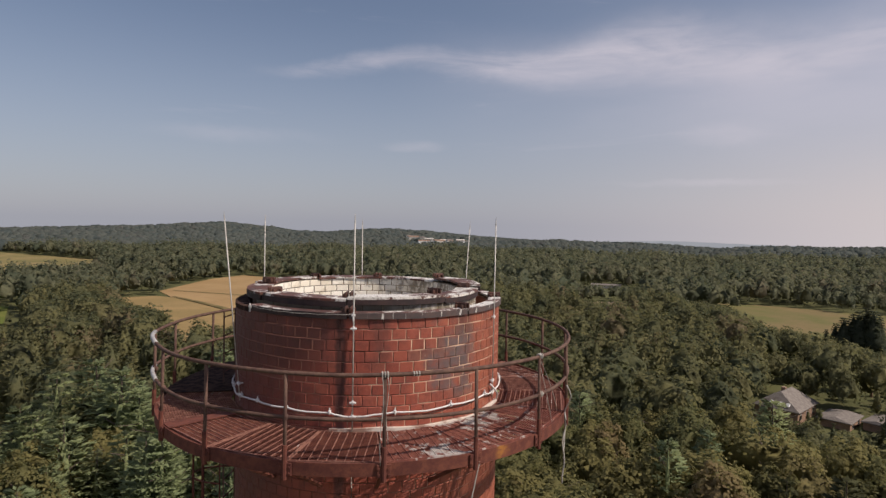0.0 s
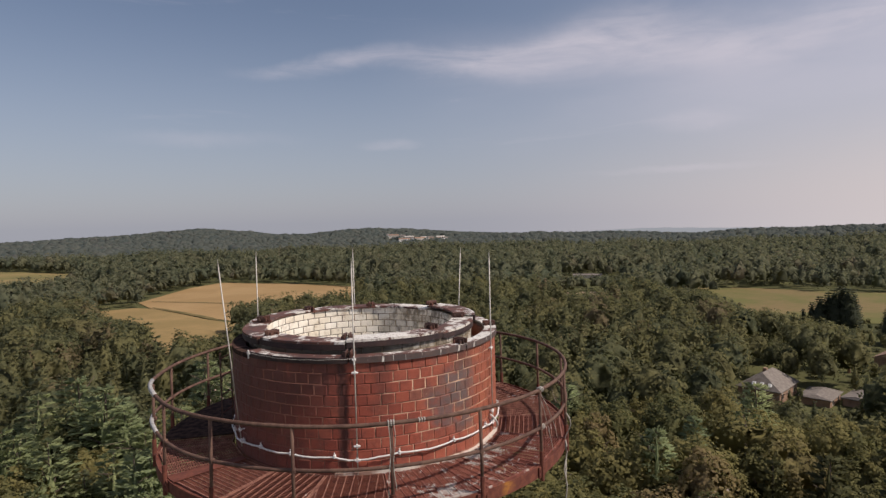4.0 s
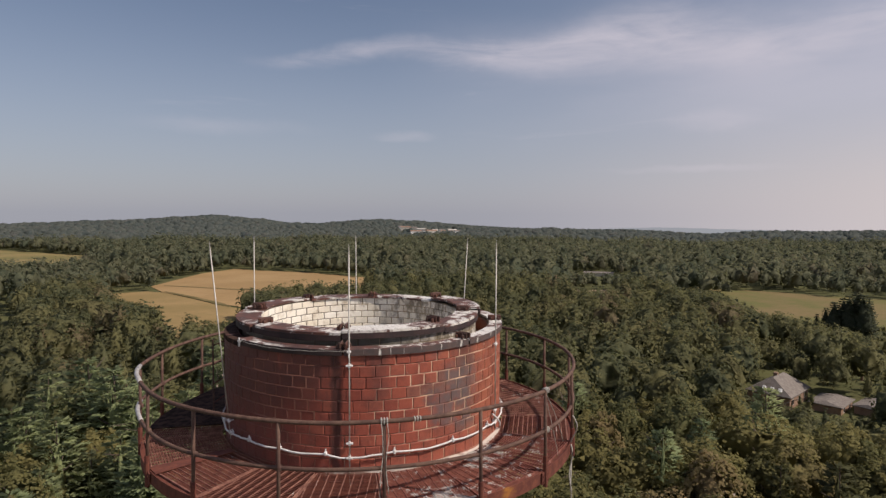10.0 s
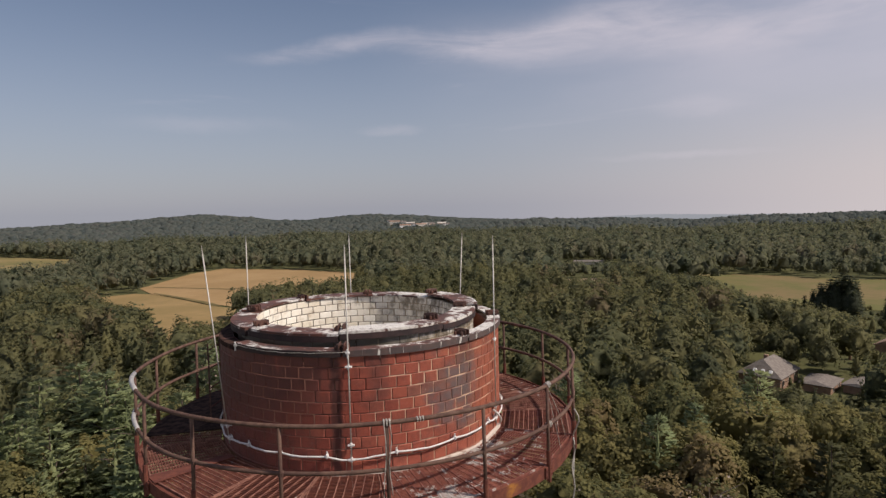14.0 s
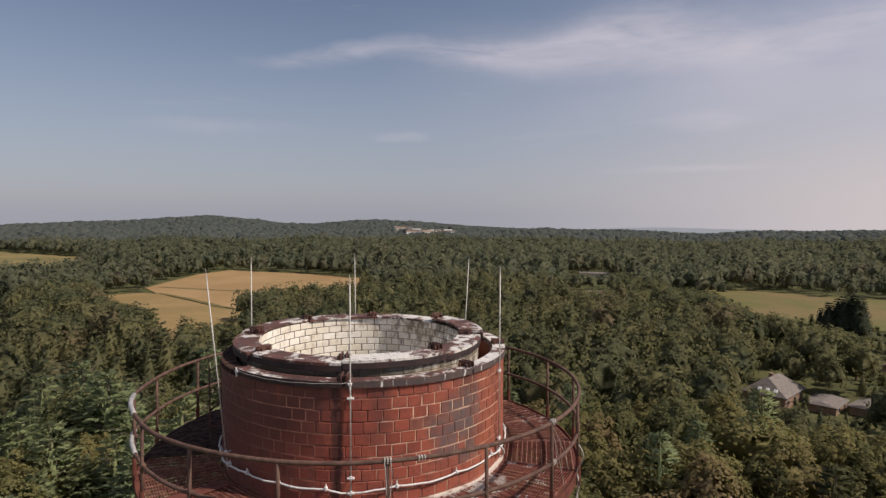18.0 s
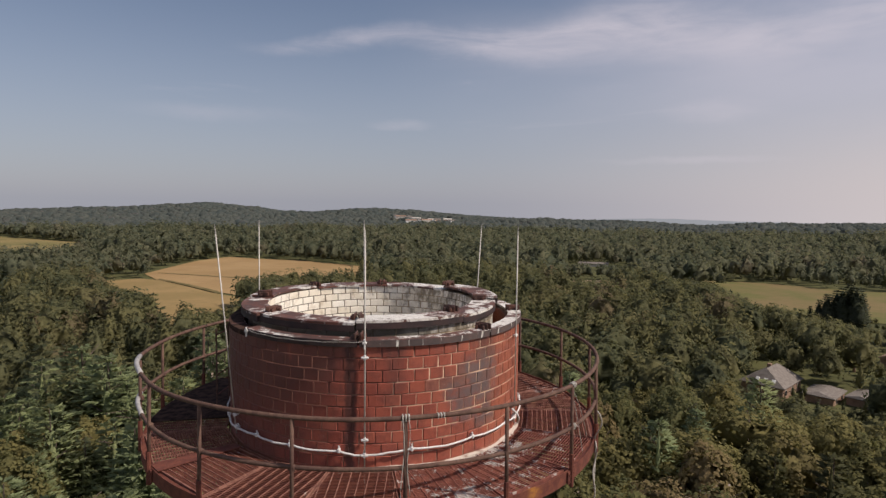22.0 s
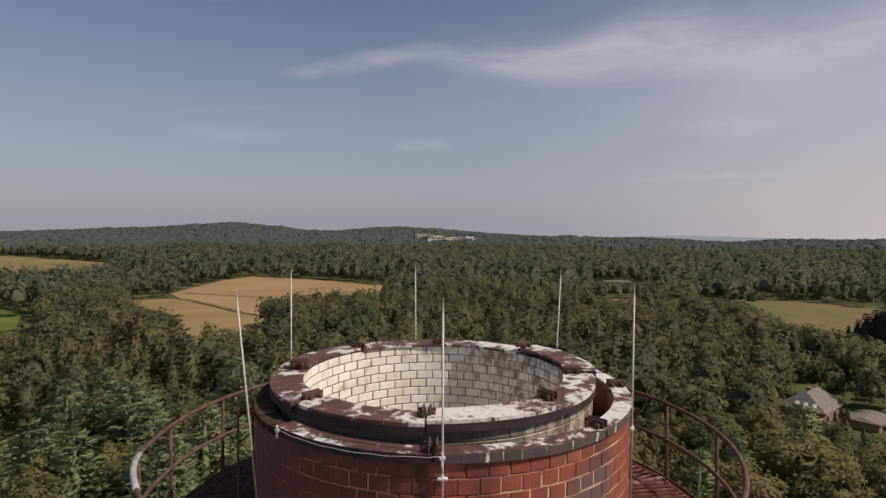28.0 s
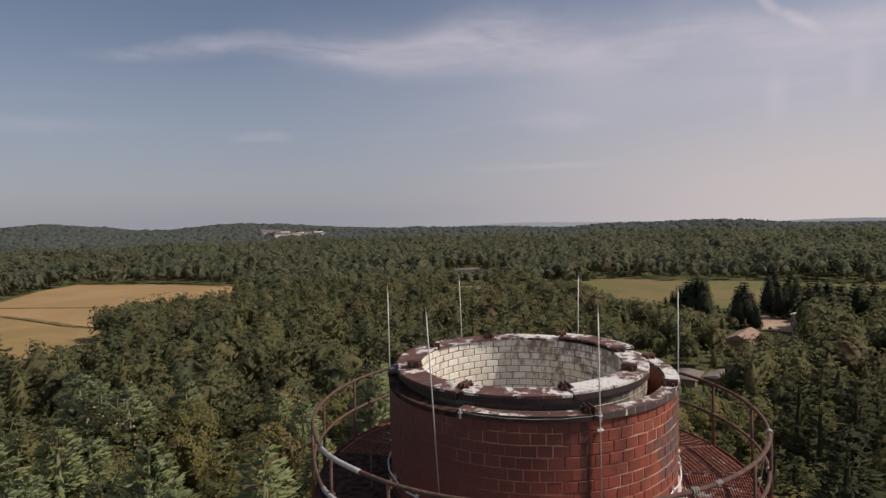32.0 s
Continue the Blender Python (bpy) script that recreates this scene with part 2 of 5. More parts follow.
def courses(name):
    """Brickwork of the shaft far below the gallery: running courses round the axis."""
    k = Nodes(name, 0.7, 0, 0.4)
    round_it = k.math("MULTIPLY", k.math("ARCTAN2", k.part(1), k.part(0)), R_WALL)
    c = k.t.nodes.new("ShaderNodeCombineXYZ")
    k.put(c.inputs[0], round_it)
    k.put(c.inputs[1], k.part(2))
    b = k.t.nodes.new("ShaderNodeTexBrick")
    k.t.links.new(c.outputs[0], b.inputs["Vector"])
    for sock, v in (("Scale", 1.0), ("Mortar Size", 0.005), ("Brick Width", 0.187), ("Row Height", COURSE), ("Bias", 0.0)):
        b.inputs[sock].default_value = v
    k.put(b.inputs["Color1"], (0.25, 0.058, 0.040))
    k.put(b.inputs["Color2"], (0.34, 0.085, 0.052))
    k.put(b.inputs["Mortar"], (0.30, 0.20, 0.14))
    grime = k.noise(1.6, 6, 0.65, (1, 1, 0.3))
    return k.done(k.mix(k.ramp(grime, 0.45, 0.70, 0, 0.6), b.outputs["Color"], (0.07, 0.034, 0.03)), k.math("SUBTRACT", 1.0, b.outputs["Fac"]), 0.006)


def cream_brick(name="cream_glazed_brick", soot=0.0):
    k = Nodes(name, 0.42, 0, 0.5)
    rnd = k.info.outputs["Random"]
    base = k.mix(rnd, (0.76, 0.70, 0.58), (0.90, 0.87, 0.79))
    stain = k.noise(3.6, 6, 0.65)
    base = k.mix(k.ramp(stain, 0.50, 0.74, 0, 0.7), base, (0.33, 0.24, 0.13))
    dirt = k.math("ADD", k.noise(7.5, 6, 0.7, (1, 1, 0.6)), k.ramp(k.part(0), -0.7, 1.3, -0.06, 0.13))
    base = k.mix(k.ramp(k.math("ADD", dirt, k.ramp(k.part(2), TOP - 0.55, TOP - 0.05, 0.0, 0.09)), 0.57, 0.78, 0, 0.85), base, (0.13, 0.098, 0.062))
    if soot:
        # outer face: soot and moss, with the cap's shade put in; clearer towards +x
        edge = k.math("ADD", k.part(0), k.math("MULTIPLY", k.math("SUBTRACT", k.noise(4.0, 5, 0.65), 0.5), 1.2))
        base = k.mix(k.ramp(edge, 0.2, 1.1, soot, 0.30), base, (0.060, 0.052, 0.034))
    return k.done(base, k.math("ADD", dirt, stain), 0.004)


def iron(name, dark, rust, guano, drips=False, where=None, share=0.5):
    k = Nodes(name, 0.7, 0.0, 0.4)
    n = k.noise(6.0, 6, 0.65)
    fine = k.noise(45.0, 4, 0.7)
    base = k.mix(k.ramp(n, 0.38, 0.66), dark, rust)
    base = k.mix(k.ramp(fine, 0.5, 0.8, 0, 0.5), base, (0.035, 0.02, 0.018))
    if guano > 0:
        if drips:
            g = k.noise(13.0, 4, 0.6, (1, 1, 0.10))
            white = k.ramp(g, 0.69 - guano, 0.74 - guano)
        else:
            # splashes pile up in patches on the flat top
            g = k.noise(5.0, 7, 0.70, (1, 1, 1), None, 0.3)
            big = k.noise(1.15, 3, 0.5)
            white = k.math("MULTIPLY", k.ramp(k.math("ADD", g, k.math("MULTIPLY", big, 0.8)), 0.99 - guano, 1.08 - guano), k.ramp(k.noise(24.0, 5, 0.8), 0.34, 0.50, 0.35, 1.0))
        base = k.mix(white, base, k.mix(fine, (0.80, 0.79, 0.76), (0.52, 0.50, 0.45)))
    return k.done(base, k.math("ADD", fine, n), 0.004)


def rusty(name, a, b, c, flakes=0.0):
    k = Nodes(name, 0.82, 0.0, 0.3)
    n = k.noise(9.0, 6, 0.65)
    fine = k.noise(55.0, 4, 0.7)
    base = k.mix(k.ramp(n, 0.35, 0.65), a, b)
    base = k.mix(k.ramp(fine, 0.52, 0.75), base, c)
    if flakes:
        f = k.math("ADD", k.noise(6.0, 8, 0.72, (1, 1, 1), None, 0.6), k.ramp(k.noise(1.3, 2, 0.5), 0.35, 0.65, -0.12, 0.08))
        base = k.mix(k.ramp(f, 0.66 - flakes, 0.71 - flakes), base, (0.50, 0.46, 0.43))
    return k.done(base, k.math("ADD", fine, n), 0.003)


def plain(name, a, b, scale=8.0, rough=0.6, metal=0.0, spec=0.4):
    k = Nodes(name, rough, metal, spec)
    n = k.noise(scale, 5, 0.6)
    return k.done(k.mix(k.ramp(n, 0.35, 0.65), a, b), n, 0.002)


def foliage(name, tones, grain=2.2, single=False):
    """Leaves: tone from tree to tree, stand to stand and clump to clump; grain: clumps to the metre."""
    k = Nodes(name, 0.8, 0, 0.15)
    if single:
        pick = k.info.outputs["Random"]
    else:
        tint = k.t.nodes.new("ShaderNodeAttribute")
        tint.attribute_name = "tint"
        pick = tint.outputs["Fac"]
    stand = k.noise(0.017, 3, 0.5)
    pick = k.math("ADD", pick, k.math("MULTIPLY", k.math("SUBTRACT", stand, 0.5), 0.9))
    base = k.mix(k.ramp(pick, 0.05, 0.40), tones[0], tones[1])
    base = k.mix(k.ramp(pick, 0.45, 0.75), base, tones[2])
    base = k.mix(k.ramp(pick, 0.92, 1.08), base, tones[3])
    leaf = k.noise(grain, 4, 0.7)
    clump = k.noise(grain * 0.3, 3, 0.55)
    # darker flecks put the shaded gaps between leaf clumps into the colour
    tone = k.mix(k.ramp(leaf, 0.36, 0.54, 0.40, 0.0), base, tuple(q * 0.5 for q in tones[0]))
    tone = k.mix(k.ramp(leaf, 0.54, 0.74, 0.0, 0.55), tone, tuple(min(1, q * 1.55) for q in tones[2]))
    tone = k.mix(k.ramp(clump, 0.42, 0.66, 0.0, 0.35), tone, tuple(min(1, q * 1.2) for q in tones[2]))
    m = k.done(tone, leaf, 0.30 / grain)
    # leaves let part of the light through
    glow = k.t.nodes.new("ShaderNodeBsdfTranslucent")
    k.put(glow.inputs[0], k.mix(0.30, tone, (0.135, 0.14, 0.045)))
    both = k.t.nodes.new("ShaderNodeMixShader")
    both.inputs[0].default_value = 0.54
    k.t.links.new(k.b.outputs[0], both.inputs[1])
    k.t.links.new(glow.outputs[0], both.inputs[2])
    k.t.links.new(both.outputs[0], k.t.nodes["Material Output"].inputs[0])
    return m


def meadow(name, a, b, c, scale=0.05):
    k = Nodes(name, 0.95, 0, 0.1)
    n = k.noise(scale, 5, 0.6)
    rows = k.noise(0.9, 3, 0.6, (0.25, 1, 1))
    fine = k.noise(1.2, 4, 0.7)
    base = k.mix(k.ramp(n, 0.38, 0.62), a, b)
    base = k.mix(k.ramp(rows, 0.45, 0.7, 0, 0.45), base, c)
    return k.done(k.mix(k.ramp(fine, 0.55, 0.75, 0, 0.3), base, c))


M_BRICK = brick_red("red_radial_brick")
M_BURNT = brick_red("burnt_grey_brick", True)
M_MORTAR = mortar("lime_mortar", (0.43, 0.29, 0.205), (0.150, 0.070, 0.052), 0.50)
M_COURSES = courses("shaft_courses")
M_CRUST = mortar("mortar_crust", (0.62, 0.56, 0.50), (0.30, 0.19, 0.15), 0.47)
M_CREAM = cream_brick()
M_CREAM_SOOT_SHADE = cream_brick("sooty_shaded_cream_brick", 0.92)
M_JOINT = mortar("sooty_joint", (0.30, 0.235, 0.15), (0.095, 0.075, 0.055), 0.50)
M_CAP = iron("cast_iron_cap_top", (0.075, 0.042, 0.036), (0.15, 0.062, 0.045), 0.06)
M_CAP_WHITE = iron("fouled_cap_top", (0.075, 0.042, 0.036), (0.15, 0.062, 0.045), 0.152)
M_CAP_SIDE = iron("cast_iron_cap_side", (0.028, 0.020, 0.021), (0.055, 0.032, 0.030), 0.0)
M_OUTER_SIDE = iron("outer_cap_side", (0.075, 0.058, 0.058), (0.11, 0.075, 0.068), 0.075, True)
M_LUG = iron("bolted_lug", (0.06, 0.034, 0.028), (0.12, 0.05, 0.034), 0.0)
M_RUST = rusty("rusted_steel", (0.105, 0.034, 0.026), (0.17, 0.058, 0.038), (0.065, 0.026, 0.024))
M_RAIL = rusty("rail_paint", (0.080, 0.044, 0.035), (0.140, 0.084, 0.062), (0.052, 0.028, 0.024))
M_GRATE = rusty("grating_steel", (0.17, 0.072, 0.056), (0.33, 0.165, 0.122), (0.055, 0.022, 0.020), 0.03)
M_GRATE_WHITE = rusty("fouled_grating", (0.16, 0.055, 0.043), (0.26, 0.095, 0.068), (0.07, 0.027, 0.025), 0.20)
M_DULL_BLACK = plain("dull_black", (0.026, 0.018, 0.016), (0.080, 0.048, 0.038), 9.0, 1.0, 0.0, 0.04)
M_ROD = plain("galvanised_rod", (0.40, 0.38, 0.35), (0.52, 0.50, 0.46), 20.0, 0.5, 0.2)
M_CABLE = plain("braided_cable", (0.55, 0.54, 0.53), (0.72, 0.71, 0.70), 40.0, 0.6)
M_SLEEVE = plain("pale_pipe_sleeve", (0.30, 0.29, 0.285), (0.42, 0.41, 0.40), 10.0, 0.6)
M_ROPE = plain("grey_rope", (0.34, 0.32, 0.29), (0.48, 0.46, 0.42), 60.0, 0.9)


def yellow_stain():
    """Rusty channel with one daub of old yellow paint."""
    k = Nodes("daubed_steel", 0.82, 0.0, 0.3)
    n = k.noise(9.0, 6, 0.65)
    base = k.mix(k.ramp(n, 0.35, 0.65), (0.105, 0.034, 0.026), (0.17, 0.058, 0.038))
    d = k.t.nodes.new("ShaderNodeVectorMath")
    d.operation = "DISTANCE"
    k.t.links.new(k.place, d.inputs[0])
    d.inputs[1].default_value = polar(R_DECK, -59.5, DECK - 0.05)
    far = k.math("ADD", d.outputs["Value"], k.math("MULTIPLY", k.math("SUBTRACT", n, 0.5), 0.35))
    return k.done(k.mix(k.ramp(far, 0.0, 0.14, 0.95, 0.0), base, (0.43, 0.19, 0.035)), n, 0.003)


M_YELLOW = yellow_stain()


# ---- mesh helpers ----
def part(name, bm, material, parent=None, label="", smooth=False):
    """Links a bmesh as one mesh object under a thing or a part."""
    me = bpy.data.meshes.new(name)
    bm.to_mesh(me)
    bm.free()
    me.materials.append(material)
    if smooth:
        me.polygons.foreach_set("use_smooth", [True] * len(me.polygons))
    ob = new(name, me)
    if parent is not None:
        ob.parent = parent
    if label:
        tagged(ob, label)
    return ob


def thing(name, label, category, group="", kind="", at=(0, 0, 0)):
    ob = new(name)
    ob.location = at
    return tagged(ob, label, category, group, kind)


def add_box(bm, size, m=None, bevel=0.0):
    g = bmesh.ops.create_cube(bm, size=1.0)
    vs = g["verts"]
    bmesh.ops.scale(bm, vec=size, verts=vs)
    if bevel:
        es = list({e for v in vs for e in v.link_edges})
        r = bmesh.ops.bevel(bm, geom=es, offset=bevel, segments=1, affect="EDGES", clamp_overlap=True)
        vs = list({v for f in r["faces"] for v in f.verts} | {v for v in vs if v.is_valid})
    if m is not None:
        bmesh.ops.transform(bm, matrix=m, verts=vs)
    return vs


def add_rod(bm, a, b, r, sides=8, r2=None):
    a, b = Vector(a), Vector(b)
    d = b - a
    m = Matrix.Translation((a + b) / 2) @ d.to_track_quat("Z", "Y").to_matrix().to_4x4()
    bmesh.ops.create_cone(bm, cap_ends=True, segments=sides, radius1=r, radius2=r if r2 is None else r2, depth=d.length, matrix=m)


def add_arc(bm, r0, r1, z0, z1, a0, a1, n, centre=(0, 0), wobble=0.0):
    """A closed piece of a ring between two radii, two heights and two angles (degrees)."""
    cols = []
    for i in range(n + 1):
        a = radians(a0 + (a1 - a0) * i / n)
        w = wobble * noise.noise((a * 3, z0, r0))
        c, s = math.cos(a), math.sin(a)
        cols.append([bm.verts.new((centre[0] + r * c, centre[1] + r * s, z + w)) for r, z in ((r0, z0), (r1, z0), (r1, z1), (r0, z1))])
    for p, q in zip(cols, cols[1:]):
        for k in range(4):
            bm.faces.new((p[k], q[k], q[(k + 1) % 4], p[(k + 1) % 4]))
    bm.faces.new(cols[0])
    bm.faces.new(cols[-1][::-1])
    bmesh.ops.recalc_face_normals(bm, faces=bm.faces[:])


def add_tube(bm, points, r, sides=8, closed=False):
    """A round bar along a line of points."""
    pts = [Vector(p) for p in points]
    n = len(pts)
    rings = []
    for i, p in enumerate(pts):
        if closed:
            d = pts[(i + 1) % n] - pts[i - 1]
        else:
            d = pts[min(i + 1, n - 1)] - pts[max(i - 1, 0)]
        d.normalize()
        u = d.cross(Vector((0, 0, 1)))
        if u.length < 0.05:
            u = d.cross(Vector((1, 0, 0)))
        u.normalize()
        v = d.cross(u)
        rings.append([bm.verts.new(p + (u * math.cos(k / sides * math.tau) + v * math.sin(k / sides * math.tau)) * r) for k in range(sides)])
    for i in range(n if closed else n - 1):
        a, b = rings[i], rings[(i + 1) % n]
        for k in range(sides):
            bm.faces.new((a[k], a[(k + 1) % sides], b[(k + 1) % sides], b[k]))
    if not closed:
        bm.faces.new(rings[0])
        bm.faces.new(rings[-1][::-1])
    bmesh.ops.recalc_face_normals(bm, faces=bm.faces[:])


# ---- the chimney: shaft, liner ----
rng = random.Random(7)
chimney = thing("chimney", "tall round red radial-brick chimney, sooty below its iron cap", "chimney")
WALL_TOP = TOP - 0.206
bm = bmesh.new()
add_arc(bm, 1.90, R_WALL - 0.007, DECK - 1.76, WALL_TOP, 0, 359.99, 120)
part("shaft", bm, M_MORTAR, chimney, "pale lime mortar joints between the red bricks", True)

bm = bmesh.new()
add_arc(bm, 1.90, R_WALL, 0.0, DECK - 1.762, 0, 359.99, 120)
part("lower_shaft", bm, M_COURSES, chimney, "red brick courses of the lower shaft", True)

bm = bmesh.new()
add_arc(bm, 1.885, 1.898, TOP - 4.0, WALL_TOP - 0.004, 0, 359.99, 96)
part("inner_face", bm, M_BRICK, chimney, "bare red inner face of the outer wall")

liner = thing("chimney_liner", "cream glazed brick lining ring inside the chimney top", "liner", at=(CX, CY, 0))
bm = bmesh.new()
add_arc(bm, R_IN + 0.018, 1.784, TOP - 5.0, TOP - 0.03, 0, 359.99, 96)
part("backing", bm, M_JOINT, liner, "dark sooty mortar joints")


# ---- inner cap ring: eight cast-iron segments with bolted lugs ----
def lug_pair(parent, r, az, z, out=False):
    """Two upright ears with bolts, where two segments meet."""
    for side in (-1, 1):
        bm = bmesh.new()
        m = Matrix.Translation(polar(r, az + side * (1.1 if not out else 0.9), z + 0.037)) @ Matrix.Rotation(radians(az), 4, "Z")
        add_box(bm, (0.20, 0.020, 0.075), m, 0.006)
        for dx in (-0.055, 0.055):
            add_box(bm, (0.030, 0.045, 0.05), m @ Matrix.Translation((dx, side * 0.028, -0.014)), 0.005)
        lug = part("lug", bm, M_LUG, parent)
        for dx in (-0.03, 0.03):
            bm = bmesh.new()
            c = m @ Vector((dx, 0, 0.008))
            t = m.to_3x3() @ Vector((0, 1, 0))
            add_rod(bm, c - t * 0.022, c + t * 0.026, 0.014, 6)
            part("bolt", bm, M_LUG, lug)


INNER = [
    # start, end, lift, tilt (degrees), how fouled, radial shift
    (-143, -98, 0.000, 0.3, 2, 0.00), (-98, -52, 0.010, -0.2, 2, -0.01), (-52, -9, 0.005, 0.4, 2, -0.02), (-9, 38, 0.028, -0.6, 1, 0.02),
    (38, 83, 0.000, 0.3, 2, 0.00), (83, 126, -0.005, 0.0, 1, 0.00), (126, 171, 0.035, 0.9, 0, 0.02), (171, 217, 0.000, 0.6, 1, 0.03)]
for a0, a1, lift, tilt, foul, shift in INNER:
    mid = (a0 + a1) / 2
    seg = thing("cap_segment", ("rusty brown cast-iron cap segment", "rusty cast-iron cap segment spotted with droppings", "cast-iron cap segment caked in white droppings")[foul] + " on the liner's rim",
                "chimney cap", "inner cap ring", at=Vector((CX, CY, TOP + lift)) + polar(shift, mid))
    seg.rotation_euler = Matrix.Rotation(radians(tilt), 3, polar(1, mid + 90)).to_euler()
    bm = bmesh.new()
    add_arc(bm, R_IN - 0.015, R_CAP, -0.032, 0.0, a0 + 0.35, a1 - 0.35, 14, wobble=0.008)
    part("top_plate", bm, M_CAP_WHITE if foul == 2 else M_CAP, seg)
    bm = bmesh.new()
    add_arc(bm, R_CAP - 0.035, R_CAP + 0.004, -0.108, -0.034, a0 + 0.45, a1 - 0.45, 14, wobble=0.006)
    part("skirt", bm, M_CAP_SIDE, seg, "black sooty skirt of the cap")
    lug_pair(seg, R_IN + 0.105, a1 - 0.2, 0.0)

# ---- outer cap ring, one segment missing ----
OUTER = [(-143, -98, 1), (-98, -50.5, 2), (-50.5, -7, 2), (-7, 38, 2), (38, 83, 1), (83, 127, 1), (127, 160, 0)]
for a0, a1, foul in OUTER:
    seg = thing("outer_cap_segment", ("dark iron outer cap segment", "dark iron outer cap segment with a few droppings", "iron outer cap segment streaked with white droppings")[foul] + " on brick",
                "chimney cap", "outer cap ring", at=(0, 0, TOP - 0.145))
    bm = bmesh.new()
    add_arc(bm, 1.915, R_WALL + 0.022, -0.03, 0.0, a0 + 0.3, a1 - 0.3, 14, wobble=0.006)
    part("top_plate", bm, M_CAP_WHITE if foul == 2 else M_CAP, seg)
    bm = bmesh.new()
    add_arc(bm, R_WALL + 0.002, R_WALL + 0.030, -0.078, -0.002, a0 + 0.4, a1 - 0.4, 14, wobble=0.006)
    part("skirt", bm, M_OUTER_SIDE if foul == 2 else M_CAP_SIDE, seg, "grey skirt with white drips" if foul == 2 else "sooty black skirt")
    if a1 < 100:
        lug_pair(seg, 2.0, a1 - 0.2, 0.0, True)
bm = bmesh.new()
add_arc(bm, 1.90, R_WALL + 0.004, TOP - 0.26, TOP - 0.195, 160, 217, 16, wobble=0.02)
part("bare_top_course", bm, M_DULL_BLACK, chimney, "soot-black bare top of the wall where the cap is missing")

# ---- gallery: channel, gratings, brackets ----
gallery = thing("gallery", "rusty round steel gallery with open gratings round the chimney", "platform")
POSTS = [-87 + 20 * i for i in range(18)]
for i, az in enumerate(POSTS):
    bm = bmesh.new()
    z = DECK - 0.14
    add_arc(bm, R_DECK - 0.012, R_DECK, z, DECK + 0.012, az + 0.5, az + 19.5, 8)
    add_arc(bm, R_DECK - 0.07, R_DECK - 0.013, z, z + 0.012, az + 0.5, az + 19.5, 8)
    add_arc(bm, R_DECK - 0.07, R_DECK - 0.013, DECK - 0.030, DECK - 0.018, az + 0.5, az + 19.5, 8)
    part("edge_channel", bm, M_YELLOW if az == -67 else M_RUST, gallery, "yellow-stained rusty edge channel" if az == -67 else "")
    bm = bmesh.new()
    add_box(bm, (0.02, 0.16, 0.15), Matrix.Translation(polar(R_DECK + 0.012, az, DECK - 0.075)) @ Matrix.Rotation(radians(az), 4, "Z"), 0.004)
    plate = part("splice_plate", bm, M_RUST, gallery)
    for dy in (-0.055, 0.055):
        for dz in (-0.04, 0.03):
            bm = bmesh.new()
            p = Matrix.Rotation(radians(az), 4, "Z") @ Vector((R_DECK + 0.02, dy, DECK - 0.075 + dz))
            add_rod(bm, p, p + polar(0.014, az), 0.012, 6)
            part("bolt", bm, M_RUST, plate)
    # cantilever bracket under the deck
    bm = bmesh.new()
    add_tube(bm, [polar(R_WALL, az, DECK - 0.75), polar(R_DECK - 0.1, az, DECK - 0.13)], 0.028, 6)
    add_box(bm, (R_DECK - R_WALL - 0.08, 0.05, 0.06), Matrix.Translation(polar((R_WALL + R_DECK) / 2 - 0.03, az, DECK - 0.075)) @ Matrix.Rotation(radians(az), 4, "Z"))
    part("bracket", bm, M_RUST, gallery)

def bar_mesh(length):
    """A flat bearing bar on edge, along x."""
    bm = bmesh.new()
    add_box(bm, (length, 0.009, 0.030))
    me = bpy.data.meshes.new("bar")
    bm.to_mesh(me)
    bm.free()
    return me


